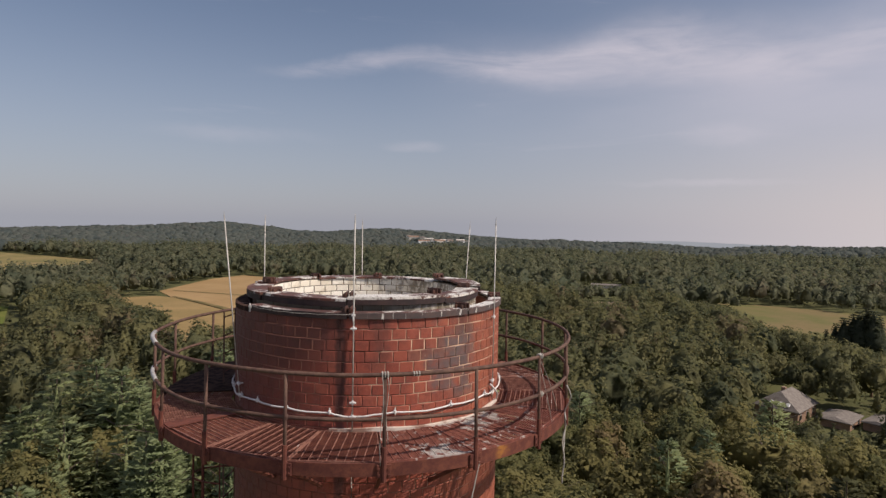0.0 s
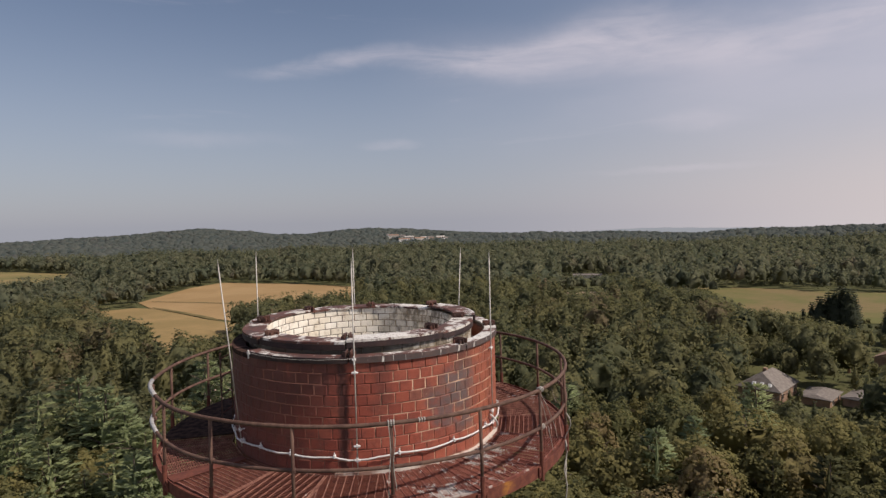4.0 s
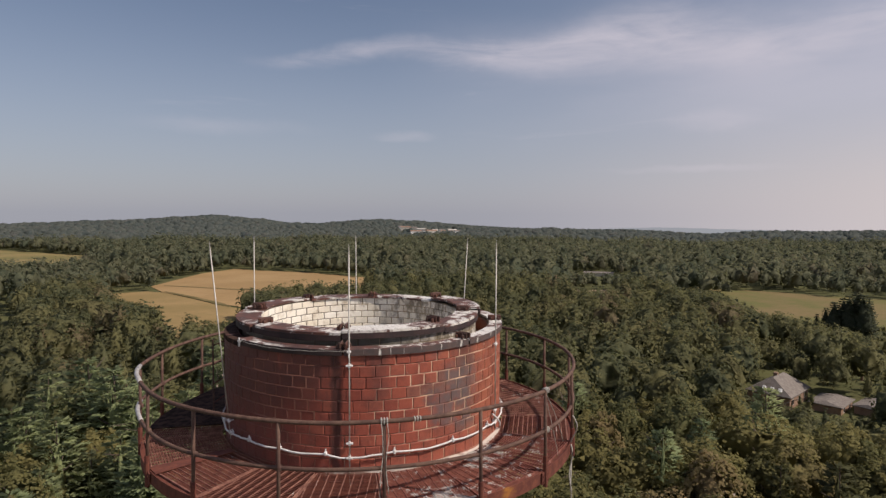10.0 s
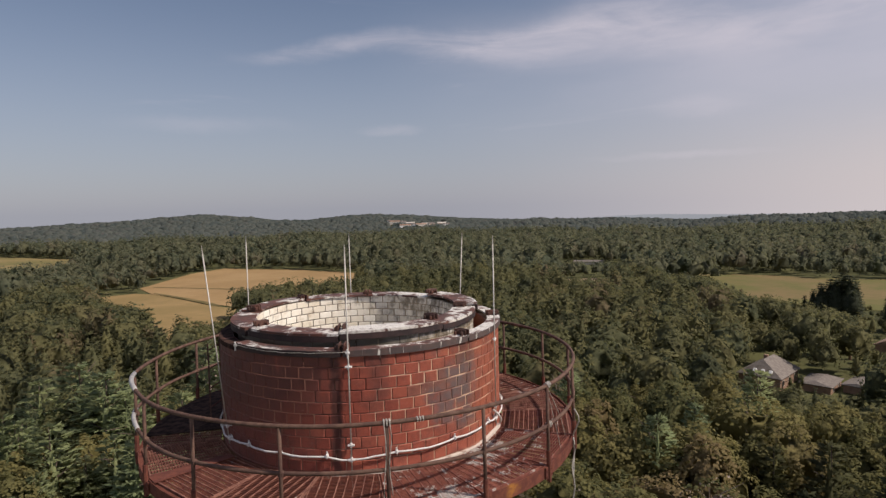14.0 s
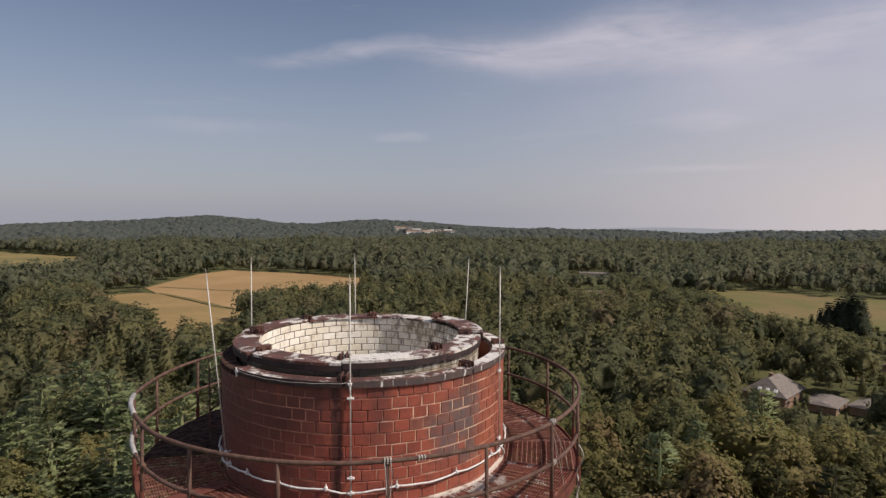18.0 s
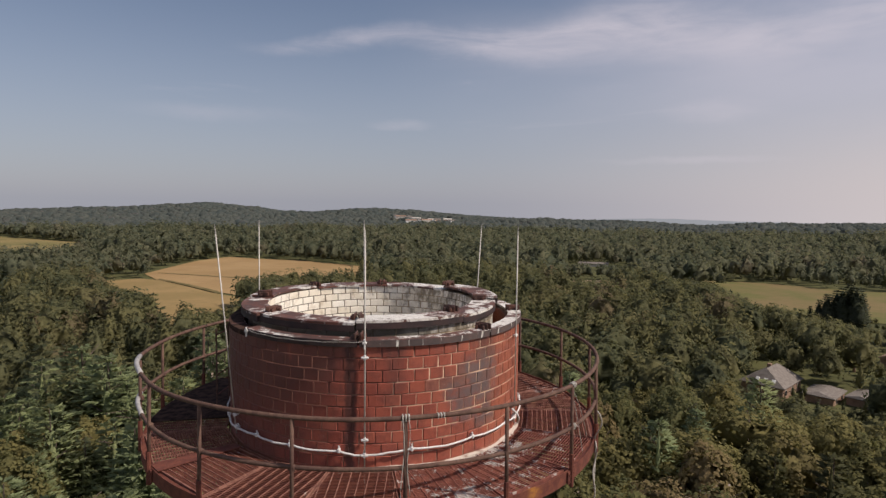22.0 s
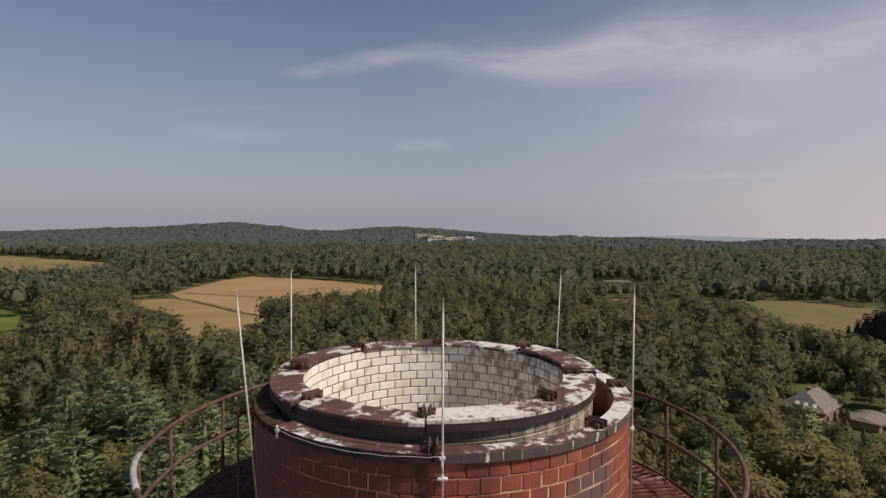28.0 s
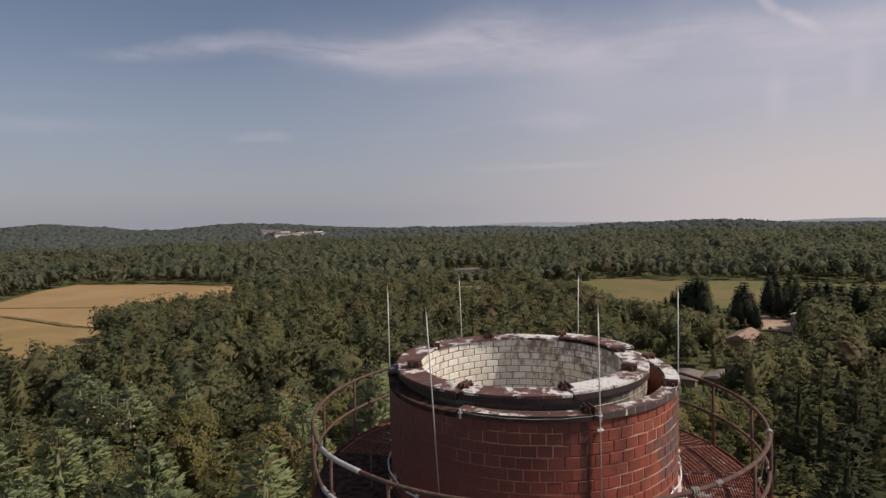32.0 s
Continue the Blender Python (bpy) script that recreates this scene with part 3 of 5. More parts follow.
for i, az in enumerate(POSTS):
    mid = az + 10
    foul = -112 < mid < -25
    material = M_GRATE_WHITE if foul else M_GRATE
    panel = new("grating_panel")
    panel.parent = gallery
    panel.location = (0, 0, DECK)
    panel.rotation_euler = (0, 0, radians(mid))
    half = math.tan(radians(9.6))
    # panels lie with their bars square to one another in turn round the deck
    along = (i % 4) != 3
    inner, outer = R_WALL + 0.03, R_DECK - 0.03
    bm = bmesh.new()
    for s in (-1, 1):
        a, b = Vector((inner, s * inner * half, -0.012)), Vector((outer, s * outer * half, -0.012))
        d = b - a
        add_box(bm, (d.length, 0.010, 0.036), Matrix.Translation((a + b) / 2) @ d.to_track_quat("X", "Z").to_matrix().to_4x4())
    for x in (inner, outer - 0.06):
        add_box(bm, (0.010, 2 * x * half, 0.036), Matrix.Translation((x, 0, -0.012)))
    frame_ob = part("panel_frame", bm, material, panel)
    cross = bmesh.new()
    if along:
        n = 11
        for j in range(n):
            y = (j - (n - 1) / 2) / ((n - 1) / 2) * (outer * half - 0.02)
            x0 = max(inner, abs(y) / half)
            if outer - 0.06 - x0 < 0.1:
                continue
            me = bar_mesh(outer - 0.07 - x0)
            me.materials.append(material)
            bar = new("bar", me)
            bar.parent = panel
            bar.location = ((x0 + outer - 0.07) / 2, y, -0.010 + rng.uniform(-0.003, 0.003))
        x = inner + 0.03
        while x < outer - 0.07:
            add_box(cross, (0.010, 2 * x * half - 0.01, 0.008), Matrix.Translation((x, 0, -0.004)))
            x += 0.034
    else:
        n = 14
        for j in range(n):
            x = inner + 0.05 + (outer - 0.12 - inner) * j / (n - 1)
            me = bar_mesh(2 * x * half - 0.01)
            me.materials.append(material)
            bar = new("bar", me)
            bar.parent = panel
            bar.location = (x, 0, -0.010 + rng.uniform(-0.003, 0.003))
            bar.rotation_euler = (0, 0, radians(90))
        y = -outer * half + 0.03
        while y < outer * half - 0.02:
            x0 = max(inner, abs(y) / half)
            add_box(cross, (max(outer - 0.07 - x0, 0.02), 0.010, 0.008), Matrix.Translation(((x0 + outer - 0.07) / 2, y, -0.004)))
            y += 0.034
    tagged(part("cross_rod", cross, material if foul else M_RUST, panel), kind="stuff")
# sheet plates that lie on the gratings
for r0, r1, a0, a1, z, m, label in ((2.14, 3.16, 146, 185, 0.018, M_DULL_BLACK, "dull black sheet plate lying on the gallery deck"),
                                    (2.16, 3.16, 212, 216.5, 0.020, M_RUST, "rusty cover strip lying on the gratings")):
    bm = bmesh.new()
    add_arc(bm, r0, r1, DECK + z - 0.006, DECK + z + 0.006, a0, a1, 12, wobble=0.01)
    tagged(part("deck_plate", bm, m), label, "plate")

# ---- railing ----
railing = thing("railing", "rusty brown pipe railing round the gallery's edge", "railing")
R_RAIL = R_DECK - 0.01
TOP_RAIL, MID_RAIL = TOP - 0.668, TOP - 1.172
for name, z, r in (("top_rail", TOP_RAIL, 0.026), ("mid_rail", MID_RAIL, 0.024)):
    bm = bmesh.new()
    pts = []
    for i in range(180):
        az = i * 2
        swell = 0.045 * math.exp(-((((az - 192) + 180) % 360 - 180) / 9) ** 2)
        pts.append(polar(R_RAIL + swell + 0.008 * noise.noise((az * 0.05, z, 0)), az, z + 0.014 * noise.noise((az * 0.03, 5, z))))
    add_tube(bm, pts, r, 8, True)
    part(name, bm, M_RAIL, railing, "", True)
    bm = bmesh.new()
    add_tube(bm, [polar(R_RAIL + 0.045 * math.exp(-((a - 192) / 9) ** 2), a, z + 0.014 * noise.noise((a * 0.03, 5, z))) for a in range(189, 207, 2)], r + 0.005, 10)
    part("pipe_sleeve", bm, M_SLEEVE, railing, "pale grey sleeve slipped over the rail", True)
for i, az in enumerate(POSTS):
    bm = bmesh.new()
    lean = rng.uniform(-0.012, 0.012)
    add_rod(bm, polar(R_RAIL + 0.03, az, DECK - 0.14), polar(R_RAIL + lean, az, TOP_RAIL), 0.021, 8)
    post = part("post", bm, M_RAIL, railing, "", True)
    bm = bmesh.new()
    add_rod(bm, polar(R_RAIL + 0.03, az, DECK - 0.19), polar(R_RAIL + 0.026, az, DECK + 0.20), 0.030, 8)
    part("socket", bm, M_RUST, post)
    bm = bmesh.new()
    p = polar(R_RAIL + lean * 0.5, az, MID_RAIL)
    add_box(bm, (0.062, 0.07, 0.066), Matrix.Translation(p) @ Matrix.Rotation(radians(az), 4, "Z"), 0.016)
    part("tee_fitting", bm, M_RAIL, post)

# ---- lightning rods ----
def lightning_rod(tip, base, foot, clamps=(0.342, 1.295, 1.475)):
    """tip: (radius, angle, height); base: (radius, angle); foot: height of the lower end."""
    rod = thing("lightning_rod", "thin pale galvanised lightning rod clamped to the chimney wall", "lightning rod", "lightning rods round the cap")
    a, b = polar(base[0], base[1], foot), polar(tip[0], tip[1], tip[2])
    bm = bmesh.new()
    add_rod(bm, a, b - (b - a).normalized() * 0.12, 0.009, 8)
    part("shaft", bm, M_ROD, rod, "", True)
    bm = bmesh.new()
    add_rod(bm, b - (b - a).normalized() * 0.12, b, 0.009, 8, 0.002)
    part("point", bm, M_ROD, rod)
    for z in (TOP - c for c in clamps):
        p = a + (b - a) * ((z - a.z) / (b.z - a.z))
        paz = math.degrees(math.atan2(p.y, p.x))
        rot = Matrix.Rotation(radians(paz), 4, "Z")
        bm = bmesh.new()
        add_box(bm, (0.036, 0.085, 0.026), Matrix.Translation(p) @ rot, 0.007)
        add_box(bm, (0.030, 0.030, 0.062), Matrix.Translation(p) @ rot, 0.008)
        add_box(bm, (max(0.02, math.hypot(p.x, p.y) - R_WALL), 0.016, 0.016), Matrix.Translation(polar((math.hypot(p.x, p.y) + R_WALL) / 2, paz, p.z)) @ rot)
        part("clamp", bm, M_CABLE, rod, "pale cast clamp")
    return rod


ROD_TIP = TOP + 1.13
lightning_rod((2.085, -96.0, ROD_TIP), (2.14, -95.8), TOP - 1.66)
lightning_rod((2.38, -148.2, ROD_TIP), (2.125, -149.5), TOP - 1.55, (1.30, 1.46))
lightning_rod((2.115, -30.8, ROD_TIP), (2.125, -31.2), TOP - 1.55)
lightning_rod((2.40, 39.0, ROD_TIP - 0.06), (2.13, 37.5), TOP - 1.55, (1.295, 1.475))
lightning_rod((2.27, 94.6, ROD_TIP - 0.04), (2.13, 94.5), TOP - 1.55, (1.295, 1.475))
lightning_rod((2.13, 150.8, ROD_TIP), (2.125, 151.5), TOP - 1.55)

# ---- ring conductor cable, clipped to the wall ----
cable = thing("conductor_cable", "pale braided lightning conductor cable looped round the brick wall", "cable")
CLIPS = [-121, -104, -96, -81, -58.5, -38, -31, -10, 15, 38, 66, 95, 123, 151, 180, 198, 211, 224]
bm = bmesh.new()
pts = []
for c0, c1 in zip(CLIPS, CLIPS[1:] + [CLIPS[0] + 360]):
    for k in range(8):
        u = k / 8
        az = c0 + (c1 - c0) * u
        sag = 0.018 * 4 * u * (1 - u) * (c1 - c0) / 22
        drop = 0.045 * math.exp(-(((az + 96) / 6) ** 2)) + 0.03 * math.exp(-(((az + 31) / 6) ** 2)) + 0.05 * math.exp(-(((az - 208) / 7) ** 2))
        pts.append(polar(R_WALL + 0.030 + 0.03 * 4 * u * (1 - u) * rng.uniform(0.2, 0.8), az, TOP - 1.435 - sag - drop))
add_tube(bm, pts, 0.0125, 6, True)
part("braid", bm, M_CABLE, cable, "", True)
for c in CLIPS:
    bm = bmesh.new()
    rot = Matrix.Rotation(radians(c), 4, "Z")
    drop = 0.045 if c == -96 else 0.03 if c == -31 else 0.04 if c in (211, 204) else 0
    p = polar(R_WALL + 0.028, c, TOP - 1.435 - drop)
    add_box(bm, (0.05, 0.036, 0.055), Matrix.Translation(p) @ rot, 0.01)
    add_rod(bm, p + Vector((0, 0, 0.02)), p + Vector((0, 0, 0.055)), 0.010, 6)
    part("clip", bm, M_CABLE, cable)
# loose tail that hangs below the clamps on two sides
for az in (-31,):
    bm = bmesh.new()
    add_tube(bm, [polar(R_WALL + 0.03 + 0.05 * math.sin(k / 10 * math.pi), az + (k - 2) * 0.9 * (1 if az < 0 else -1), TOP - 1.34 - k * 0.032) for k in range(10)], 0.014, 6)
    part("tail", bm, M_CABLE, cable, "", True)

# thin wire strung along the outer cap from a stub to the front rod's clamp
wire = thing("bond_wire", "thin pale bonding wire strung along the outer cap's edge", "wire")
bm = bmesh.new()
add_tube(bm, [polar(R_WALL + 0.050, -141 + 45 * u / 14, TOP - 0.155 - 0.016 * math.sin(math.pi * u / 14) + 0.004 * math.sin(u * 2.3)) for u in range(15)], 0.0032, 5)
part("strand", bm, M_ROPE, wire, "", True)
for az in (-141, -96):
    bm = bmesh.new()
    add_rod(bm, polar(R_WALL + 0.045, az, TOP - 0.24), polar(R_WALL + 0.045, az, TOP - 0.125), 0.012, 6)
    add_box(bm, (0.035, 0.05, 0.03), Matrix.Translation(polar(R_WALL + 0.04, az, TOP - 0.17)) @ Matrix.Rotation(radians(az), 4, "Z"), 0.006)
    part("stub", bm, M_CABLE, wire)

# ---- ropes tied to the railing ----
def rope(label, points, r=0.0045):
    bm = bmesh.new()
    add_tube(bm, points, r, 5)
    return tagged(part("rope", bm, M_ROPE, None, "", True), label, "rope", "ropes on the railing")


def knot(az, z, size=0.05):
    t = thing("rope_knot", "pale rope lashing knotted round the rail", "rope", "ropes on the railing")
    for k in (-1, 0, 1):
        bm = bmesh.new()
        c = polar(R_RAIL, az + k * 0.55, z)
        ring_pts = [c + polar(size * 0.75 * math.cos(j / 10 * math.tau), az) + Vector((0, 0, size * 0.75 * math.sin(j / 10 * math.tau))) for j in range(10)]
        add_tube(bm, ring_pts, 0.009, 5, True)
        part("turn", bm, M_ROPE, t)


for az, z in ((-87, TOP_RAIL), (-46.5, TOP_RAIL), (-80.6, TOP_RAIL), (-46, MID_RAIL)):
    knot(az, z, 0.042 if az != -80.6 else 0.032)
rope("grey rope hanging slack down a railing post", [polar(R_RAIL + 0.03, -87.6 + 0.3 * math.sin(k * 0.5), TOP_RAIL - k * 0.085) for k in range(13)])
rope("grey rope hanging down beside a railing post", [polar(R_RAIL + 0.03, -86.5 + 0.25 * math.sin(k * 0.7), TOP_RAIL - k * 0.07) for k in range(12)])
rope("grey rope strung from the rail to the deck", [polar(R_RAIL - 0.02 - 0.004 * k, -46.5 + 1.4 * k, TOP_RAIL - 0.085 * k) for k in range(12)])
rope("grey rope slung inside the rail", [polar(R_RAIL - 0.03 - 0.002 * k, -46.5 + 0.9 * k, TOP_RAIL - 0.092 * k) for k in range(12)])
rope("loose pale rope hanging below the gallery's edge", [polar(R_DECK + 0.035 + 0.015 * math.sin(k), -31 + 0.5 * math.sin(k * 0.8), DECK + 0.05 - k * 0.085) for k in range(13)], 0.011)
rope("loose pale rope end hanging below the gallery's edge", [polar(R_DECK + 0.03, -30.2 + 0.5 * math.sin(k * 0.6), DECK + 0.02 - k * 0.08) for k in range(9)], 0.010)
rope("pale rope looped round the gallery's edge", [polar(R_DECK + 0.05 + 0.05 * math.sin(k * 0.6), -31 + 0.9 * k * 0.5, DECK + 0.45 - k * 0.06) for k in range(10)], 0.010)
rope("pale slack wire looped round the shaft below the gallery", [polar(R_WALL + 0.05, -118 + 3.2 * k, DECK - 0.30 - 0.12 * math.sin(math.pi * k / 18) + 0.02 * math.sin(k * 1.7)) for k in range(19)], 0.006)
rope("pale wire running down the shaft from the front rod", [polar(R_WALL + 0.03, -96 + 0.2 * math.sin(k * 1.3), DECK - 0.02 - 0.12 * k) for k in range(14)], 0.007)
rope("thin cord hanging below the gallery's edge", [polar(R_DECK + 0.02, -66 - 0.3 * k, DECK - 0.1 - 0.07 * k) for k in range(9)], 0.008)

# ---- ladder that comes up through the deck ----
ladder = thing("ladder", "rusty steel access ladder with safety hoops on the chimney", "ladder")
LAZ = 168
for s in (-1, 1):
    bm = bmesh.new()
    side = polar(0.21 * s, LAZ + 90)
    add_box(bm, (0.022, 0.012, DECK + 1.2), Matrix.Translation(polar(R_WALL + 0.30, LAZ, (DECK + 1.2) / 2) + side) @ Matrix.Rotation(radians(LAZ), 4, "Z"))
    part("stringer", bm, M_RAIL, ladder)
for k in range(40):
    bm = bmesh.new()
    z = DECK + 1.1 - 0.3 * k
    c = polar(R_WALL + 0.30, LAZ, z)
    add_rod(bm, c - polar(0.21, LAZ + 90), c + polar(0.21, LAZ + 90), 0.011, 6)
    part("rung", bm, M_RUST, ladder)
for k in range(6):
    bm = bmesh.new()
    z = DECK - 0.7 - 0.9 * k
    c = polar(R_WALL + 0.30, LAZ, z)
    add_tube(bm, [c + polar(0.36 * math.cos(a), LAZ + 90) + polar(0.62 * math.sin(a), LAZ) for a in [math.pi * q / 12 for q in range(13)]], 0.014, 6)
    part("hoop", bm, M_RUST, ladder)
for q in (2, 4, 6, 8, 10):
    bm = bmesh.new()
    a = math.pi * q / 12
    p = polar(R_WALL + 0.30, LAZ, 0) + polar(0.36 * math.cos(a), LAZ + 90) + polar(0.62 * math.sin(a), LAZ)
    add_rod(bm, p + Vector((0, 0, DECK - 0.7)), p + Vector((0, 0, DECK - 5.3)), 0.013, 6)
    part("cage_bar", bm, M_RUST, ladder)

# ---- land ----
EYE = 43.6
SKYLINE = [(10, -1.5), (30, -1.5), (38, -1.5), (43, -1.42), (47, -1.28), (51, -1.36), (57, -1.6), (65, -1.58), (71, -1.48), (79, -1.12), (84, -0.72), (88.5, -0.44), (91, -0.62), (94, -0.92), (97, -0.84), (99.5, -0.5), (103.5, -0.18), (108, -0.5), (114, -0.74), (120, -0.95), (130, -0.9), (150, -1.1), (180, -1.2)]
RIDGE = [(10, 3900), (40, 3800), (60, 4300), (72, 4500), (80, 3600), (87, 2700), (95, 3000), (104, 2700), (120, 2500), (150, 3000), (180, 3600)]
SKY_A, SKY_E = np.array([a for a, _ in SKYLINE], float), np.array([e for _, e in SKYLINE])
RID_A, RID_R = np.array([a for a, _ in RIDGE], float), np.array([r for _, r in RIDGE], float)


def land(x, y):
    """Height of the ground; takes arrays."""
    x, y = np.asarray(x, float), np.asarray(y, float)
    r = np.hypot(x, y)
    az = np.degrees(np.arctan2(y, x)) % 360
    az = np.where(az > 180, 180 - (az - 180), az)
    ridge = np.interp(az, RID_A, RID_R)
    crest = EYE + ridge * np.tan(np.radians(np.interp(az, SKY_A, SKY_E))) - 15.0
    u = np.clip((r - 850) / (ridge - 850), 0, 1)
    h = crest * u * u * (3 - 2 * u)
    # low swells in the wooded land between
    swell = np.sin(x * 0.0041 + 1.3) * np.cos(y * 0.0033 + 0.4) + 0.6 * np.sin(x * 0.0093 - y * 0.0071)
    h = h + swell * 7.0 * np.clip((r - 500) / 900, 0, 1) * (1 - u * 0.85)
    h = h + 0.6 * np.sin(x * 0.031) * np.cos(y * 0.027) * np.clip((r - 60) / 200, 0, 1)
    return np.where(r > ridge, h - (r - ridge) * 0.02, h)


def sheet(name, verts, faces, material, smooth=True, normals=None, tint=None):
    """One mesh from arrays of vertices and of triangles or quads."""
    me = bpy.data.meshes.new(name)
    verts, faces = np.asarray(verts, np.float32), np.asarray(faces, np.int32)
    n, k = faces.shape
    me.vertices.add(len(verts))
    me.vertices.foreach_set("co", verts.ravel())
    me.loops.add(n * k)
    me.loops.foreach_set("vertex_index", faces.ravel())
    me.polygons.add(n)
    me.polygons.foreach_set("loop_start", np.arange(n, dtype=np.int32) * k)
    me.polygons.foreach_set("loop_total", np.full(n, k, dtype=np.int32))
    me.update(calc_edges=True)
    me.polygons.foreach_set("use_smooth", np.full(n, smooth))
    if normals is not None:
        soft_normal = me.attributes.new("custom_normal", "FLOAT_VECTOR", "POINT")
        soft_normal.data.foreach_set("vector", np.asarray(normals, np.float32).ravel())
    if tint is not None:
        shade = me.attributes.new("tint", "FLOAT", "POINT")
        shade.data.foreach_set("value", np.asarray(tint, np.float32).ravel())
    me.materials.append(material)
    return me


M_FLOOR = meadow("forest_floor", (0.072, 0.078, 0.034), (0.100, 0.104, 0.044), (0.110, 0.092, 0.050))
M_HAY = meadow("mown_hay", (0.30, 0.20, 0.095), (0.35, 0.238, 0.118), (0.25, 0.17, 0.08), 0.02)
M_STUBBLE = meadow("stubble", (0.25, 0.18, 0.08), (0.31, 0.215, 0.10), (0.19, 0.155, 0.065), 0.03)
M_PASTURE = meadow("dry_pasture", (0.165, 0.150, 0.060), (0.255, 0.195, 0.088), (0.13, 0.13, 0.05), 0.022)
M_HEATH = meadow("russet_pasture", (0.140, 0.138, 0.052), (0.200, 0.150, 0.074), (0.110, 0.122, 0.042), 0.024)
M_GRASS = meadow("green_pasture", (0.085, 0.115, 0.025), (0.14, 0.155, 0.04), (0.20, 0.18, 0.06), 0.03)
M_WEED = meadow("dry_weeds", (0.13, 0.110, 0.048), (0.20, 0.150, 0.068), (0.14, 0.11, 0.05), 0.1)
M_DIRT = meadow("bare_dirt", (0.36, 0.25, 0.17), (0.44, 0.33, 0.24), (0.26, 0.19, 0.13), 0.08)

rings_r = np.concatenate([np.linspace(0, 60, 8), np.geomspace(75, 4750, 90)])
turn = np.radians(np.arange(0, 360, 1.5))
gx, gy = np.outer(rings_r, np.cos(turn)), np.outer(rings_r, np.sin(turn))
gz = land(gx, gy)
nt = len(turn)
quads = []
for i in range(len(rings_r) - 1):
    a = i * nt + np.arange(nt)
    b = i * nt + (np.arange(nt) + 1) % nt
    quads.append(np.stack([a, a + nt, b + nt, b], 1))
ground = new("ground", sheet("ground", np.stack([gx, gy, gz], -1).reshape(-1, 3), np.concatenate(quads), M_FLOOR))
tagged(ground, "wooded rolling ground reaching to the far hills", "ground", kind="structure")

# open fields: outlines in the plan
FIELDS = [
    ("hay_field", M_HAY, "pale mown hay field between the woods", [(-98, 468), (-45, 444), (7, 394), (2, 280), (-46, 266), (-68, 287), (-108, 332), (-124, 362), (-113, 434)]),
    ("stubble_field", M_STUBBLE, "tan stubble field below the hay field", [(-68.5, 283), (-60, 275), (-46.5, 264.5), (-47, 240), (-48, 190), (-60, 180), (-82, 240), (-106, 288), (-134, 318), (-136, 330), (-118, 338), (-106.5, 330)]),
    ("far_field", M_PASTURE, "yellow-green pasture beyond the trees", [(-268, 636), (-420, 730), (-640, 700), (-440, 390), (-250, 420), (-215, 490)]),
    ("green_field", M_GRASS, "small bright green meadow in the woods", [(-141, 240), (-168, 292), (-215, 310), (-240, 240), (-165, 205)]),
    ("pasture", M_HEATH, "dry brown and green pasture with a hedge behind", [(198, 326), (230, 303), (254, 274), (302, 238), (330, 208), (430, 150), (330, 98), (226, 128), (214, 176), (188, 196), (170, 214), (184, 262), (200, 304)]),
    ("clearing", M_DIRT, "tan bare clearing in the woods", [(120, 320), (138, 315), (137, 298), (121, 302)]),
    ("yard", M_DIRT, "bare dirt yard and track beside the houses", [(178, 139), (188, 143), (200, 158), (206, 172), (198, 174), (190, 164), (180, 154), (172, 148)]),
    ("field_verge", M_WEED, "weedy strip between hay and stubble", [(-107, 335), (-67, 288), (-60, 276), (-65, 280), (-69, 285), (-107.5, 332.5)]),
    ("field_bank", M_WEED, "thin weedy bank across the hay field", [(-117, 365), (-64, 333), (-66, 331.5), (-117, 363)]),
]


def inside(poly, x, y):
    """Which points of the plan lie inside a polygon; takes arrays."""
    hit = np.zeros(np.shape(x), bool)
    for (x0, y0), (x1, y1) in zip(poly, poly[1:] + poly[:1]):
        if y0 == y1:
            continue
        cross = ((y0 > y) != (y1 > y)) & (x < (x1 - x0) * (y - y0) / (y1 - y0) + x0)
        hit ^= cross
    return hit


for name, material, label, poly in FIELDS:
    bm = bmesh.new()
    bm.faces.new([bm.verts.new((x, y, 0)) for x, y in poly])
    bmesh.ops.triangulate(bm, faces=bm.faces[:])
    for _ in range(3):
        bmesh.ops.subdivide_edges(bm, edges=bm.edges[:], cuts=1, use_grid_fill=True)
    for v in bm.verts:
        v.co.z = float(land(v.co.x, v.co.y)) + (0.42 if name in ("field_verge", "field_bank") else 0.3)
    bmesh.ops.recalc_face_normals(bm, faces=bm.faces[:])
    if sum(f.normal.z for f in bm.faces) < 0:
        bmesh.ops.reverse_faces(bm, faces=bm.faces[:])
    tagged(part(name, bm, material), label, "field", kind="structure")

# ---- trees ----
M_LEAF = foliage("broad_leaves", ((0.130, 0.145, 0.069), (0.191, 0.185, 0.078), (0.255, 0.228, 0.092), (0.303, 0.225, 0.120)), 2.6, True)
M_NEEDLE = foliage("pine_needles", ((0.237, 0.298, 0.166), (0.300, 0.358, 0.183), (0.342, 0.386, 0.189), (0.327, 0.339, 0.189)), 3.0, True)
M_SPRUCE = foliage("spruce_needles", ((0.065, 0.080, 0.058), (0.078, 0.094, 0.061), (0.096, 0.105, 0.068), (0.100, 0.099, 0.068)), 2.4, True)
M_CEDAR = foliage("dark_needles", ((0.070, 0.082, 0.044), (0.086, 0.096, 0.048), (0.104, 0.108, 0.052), (0.112, 0.106, 0.056)), 2.6, True)
M_WOODS = foliage("woodland_canopy", ((0.108, 0.124, 0.071), (0.158, 0.162, 0.083), (0.204, 0.195, 0.091), (0.234, 0.184, 0.112)), 1.5)
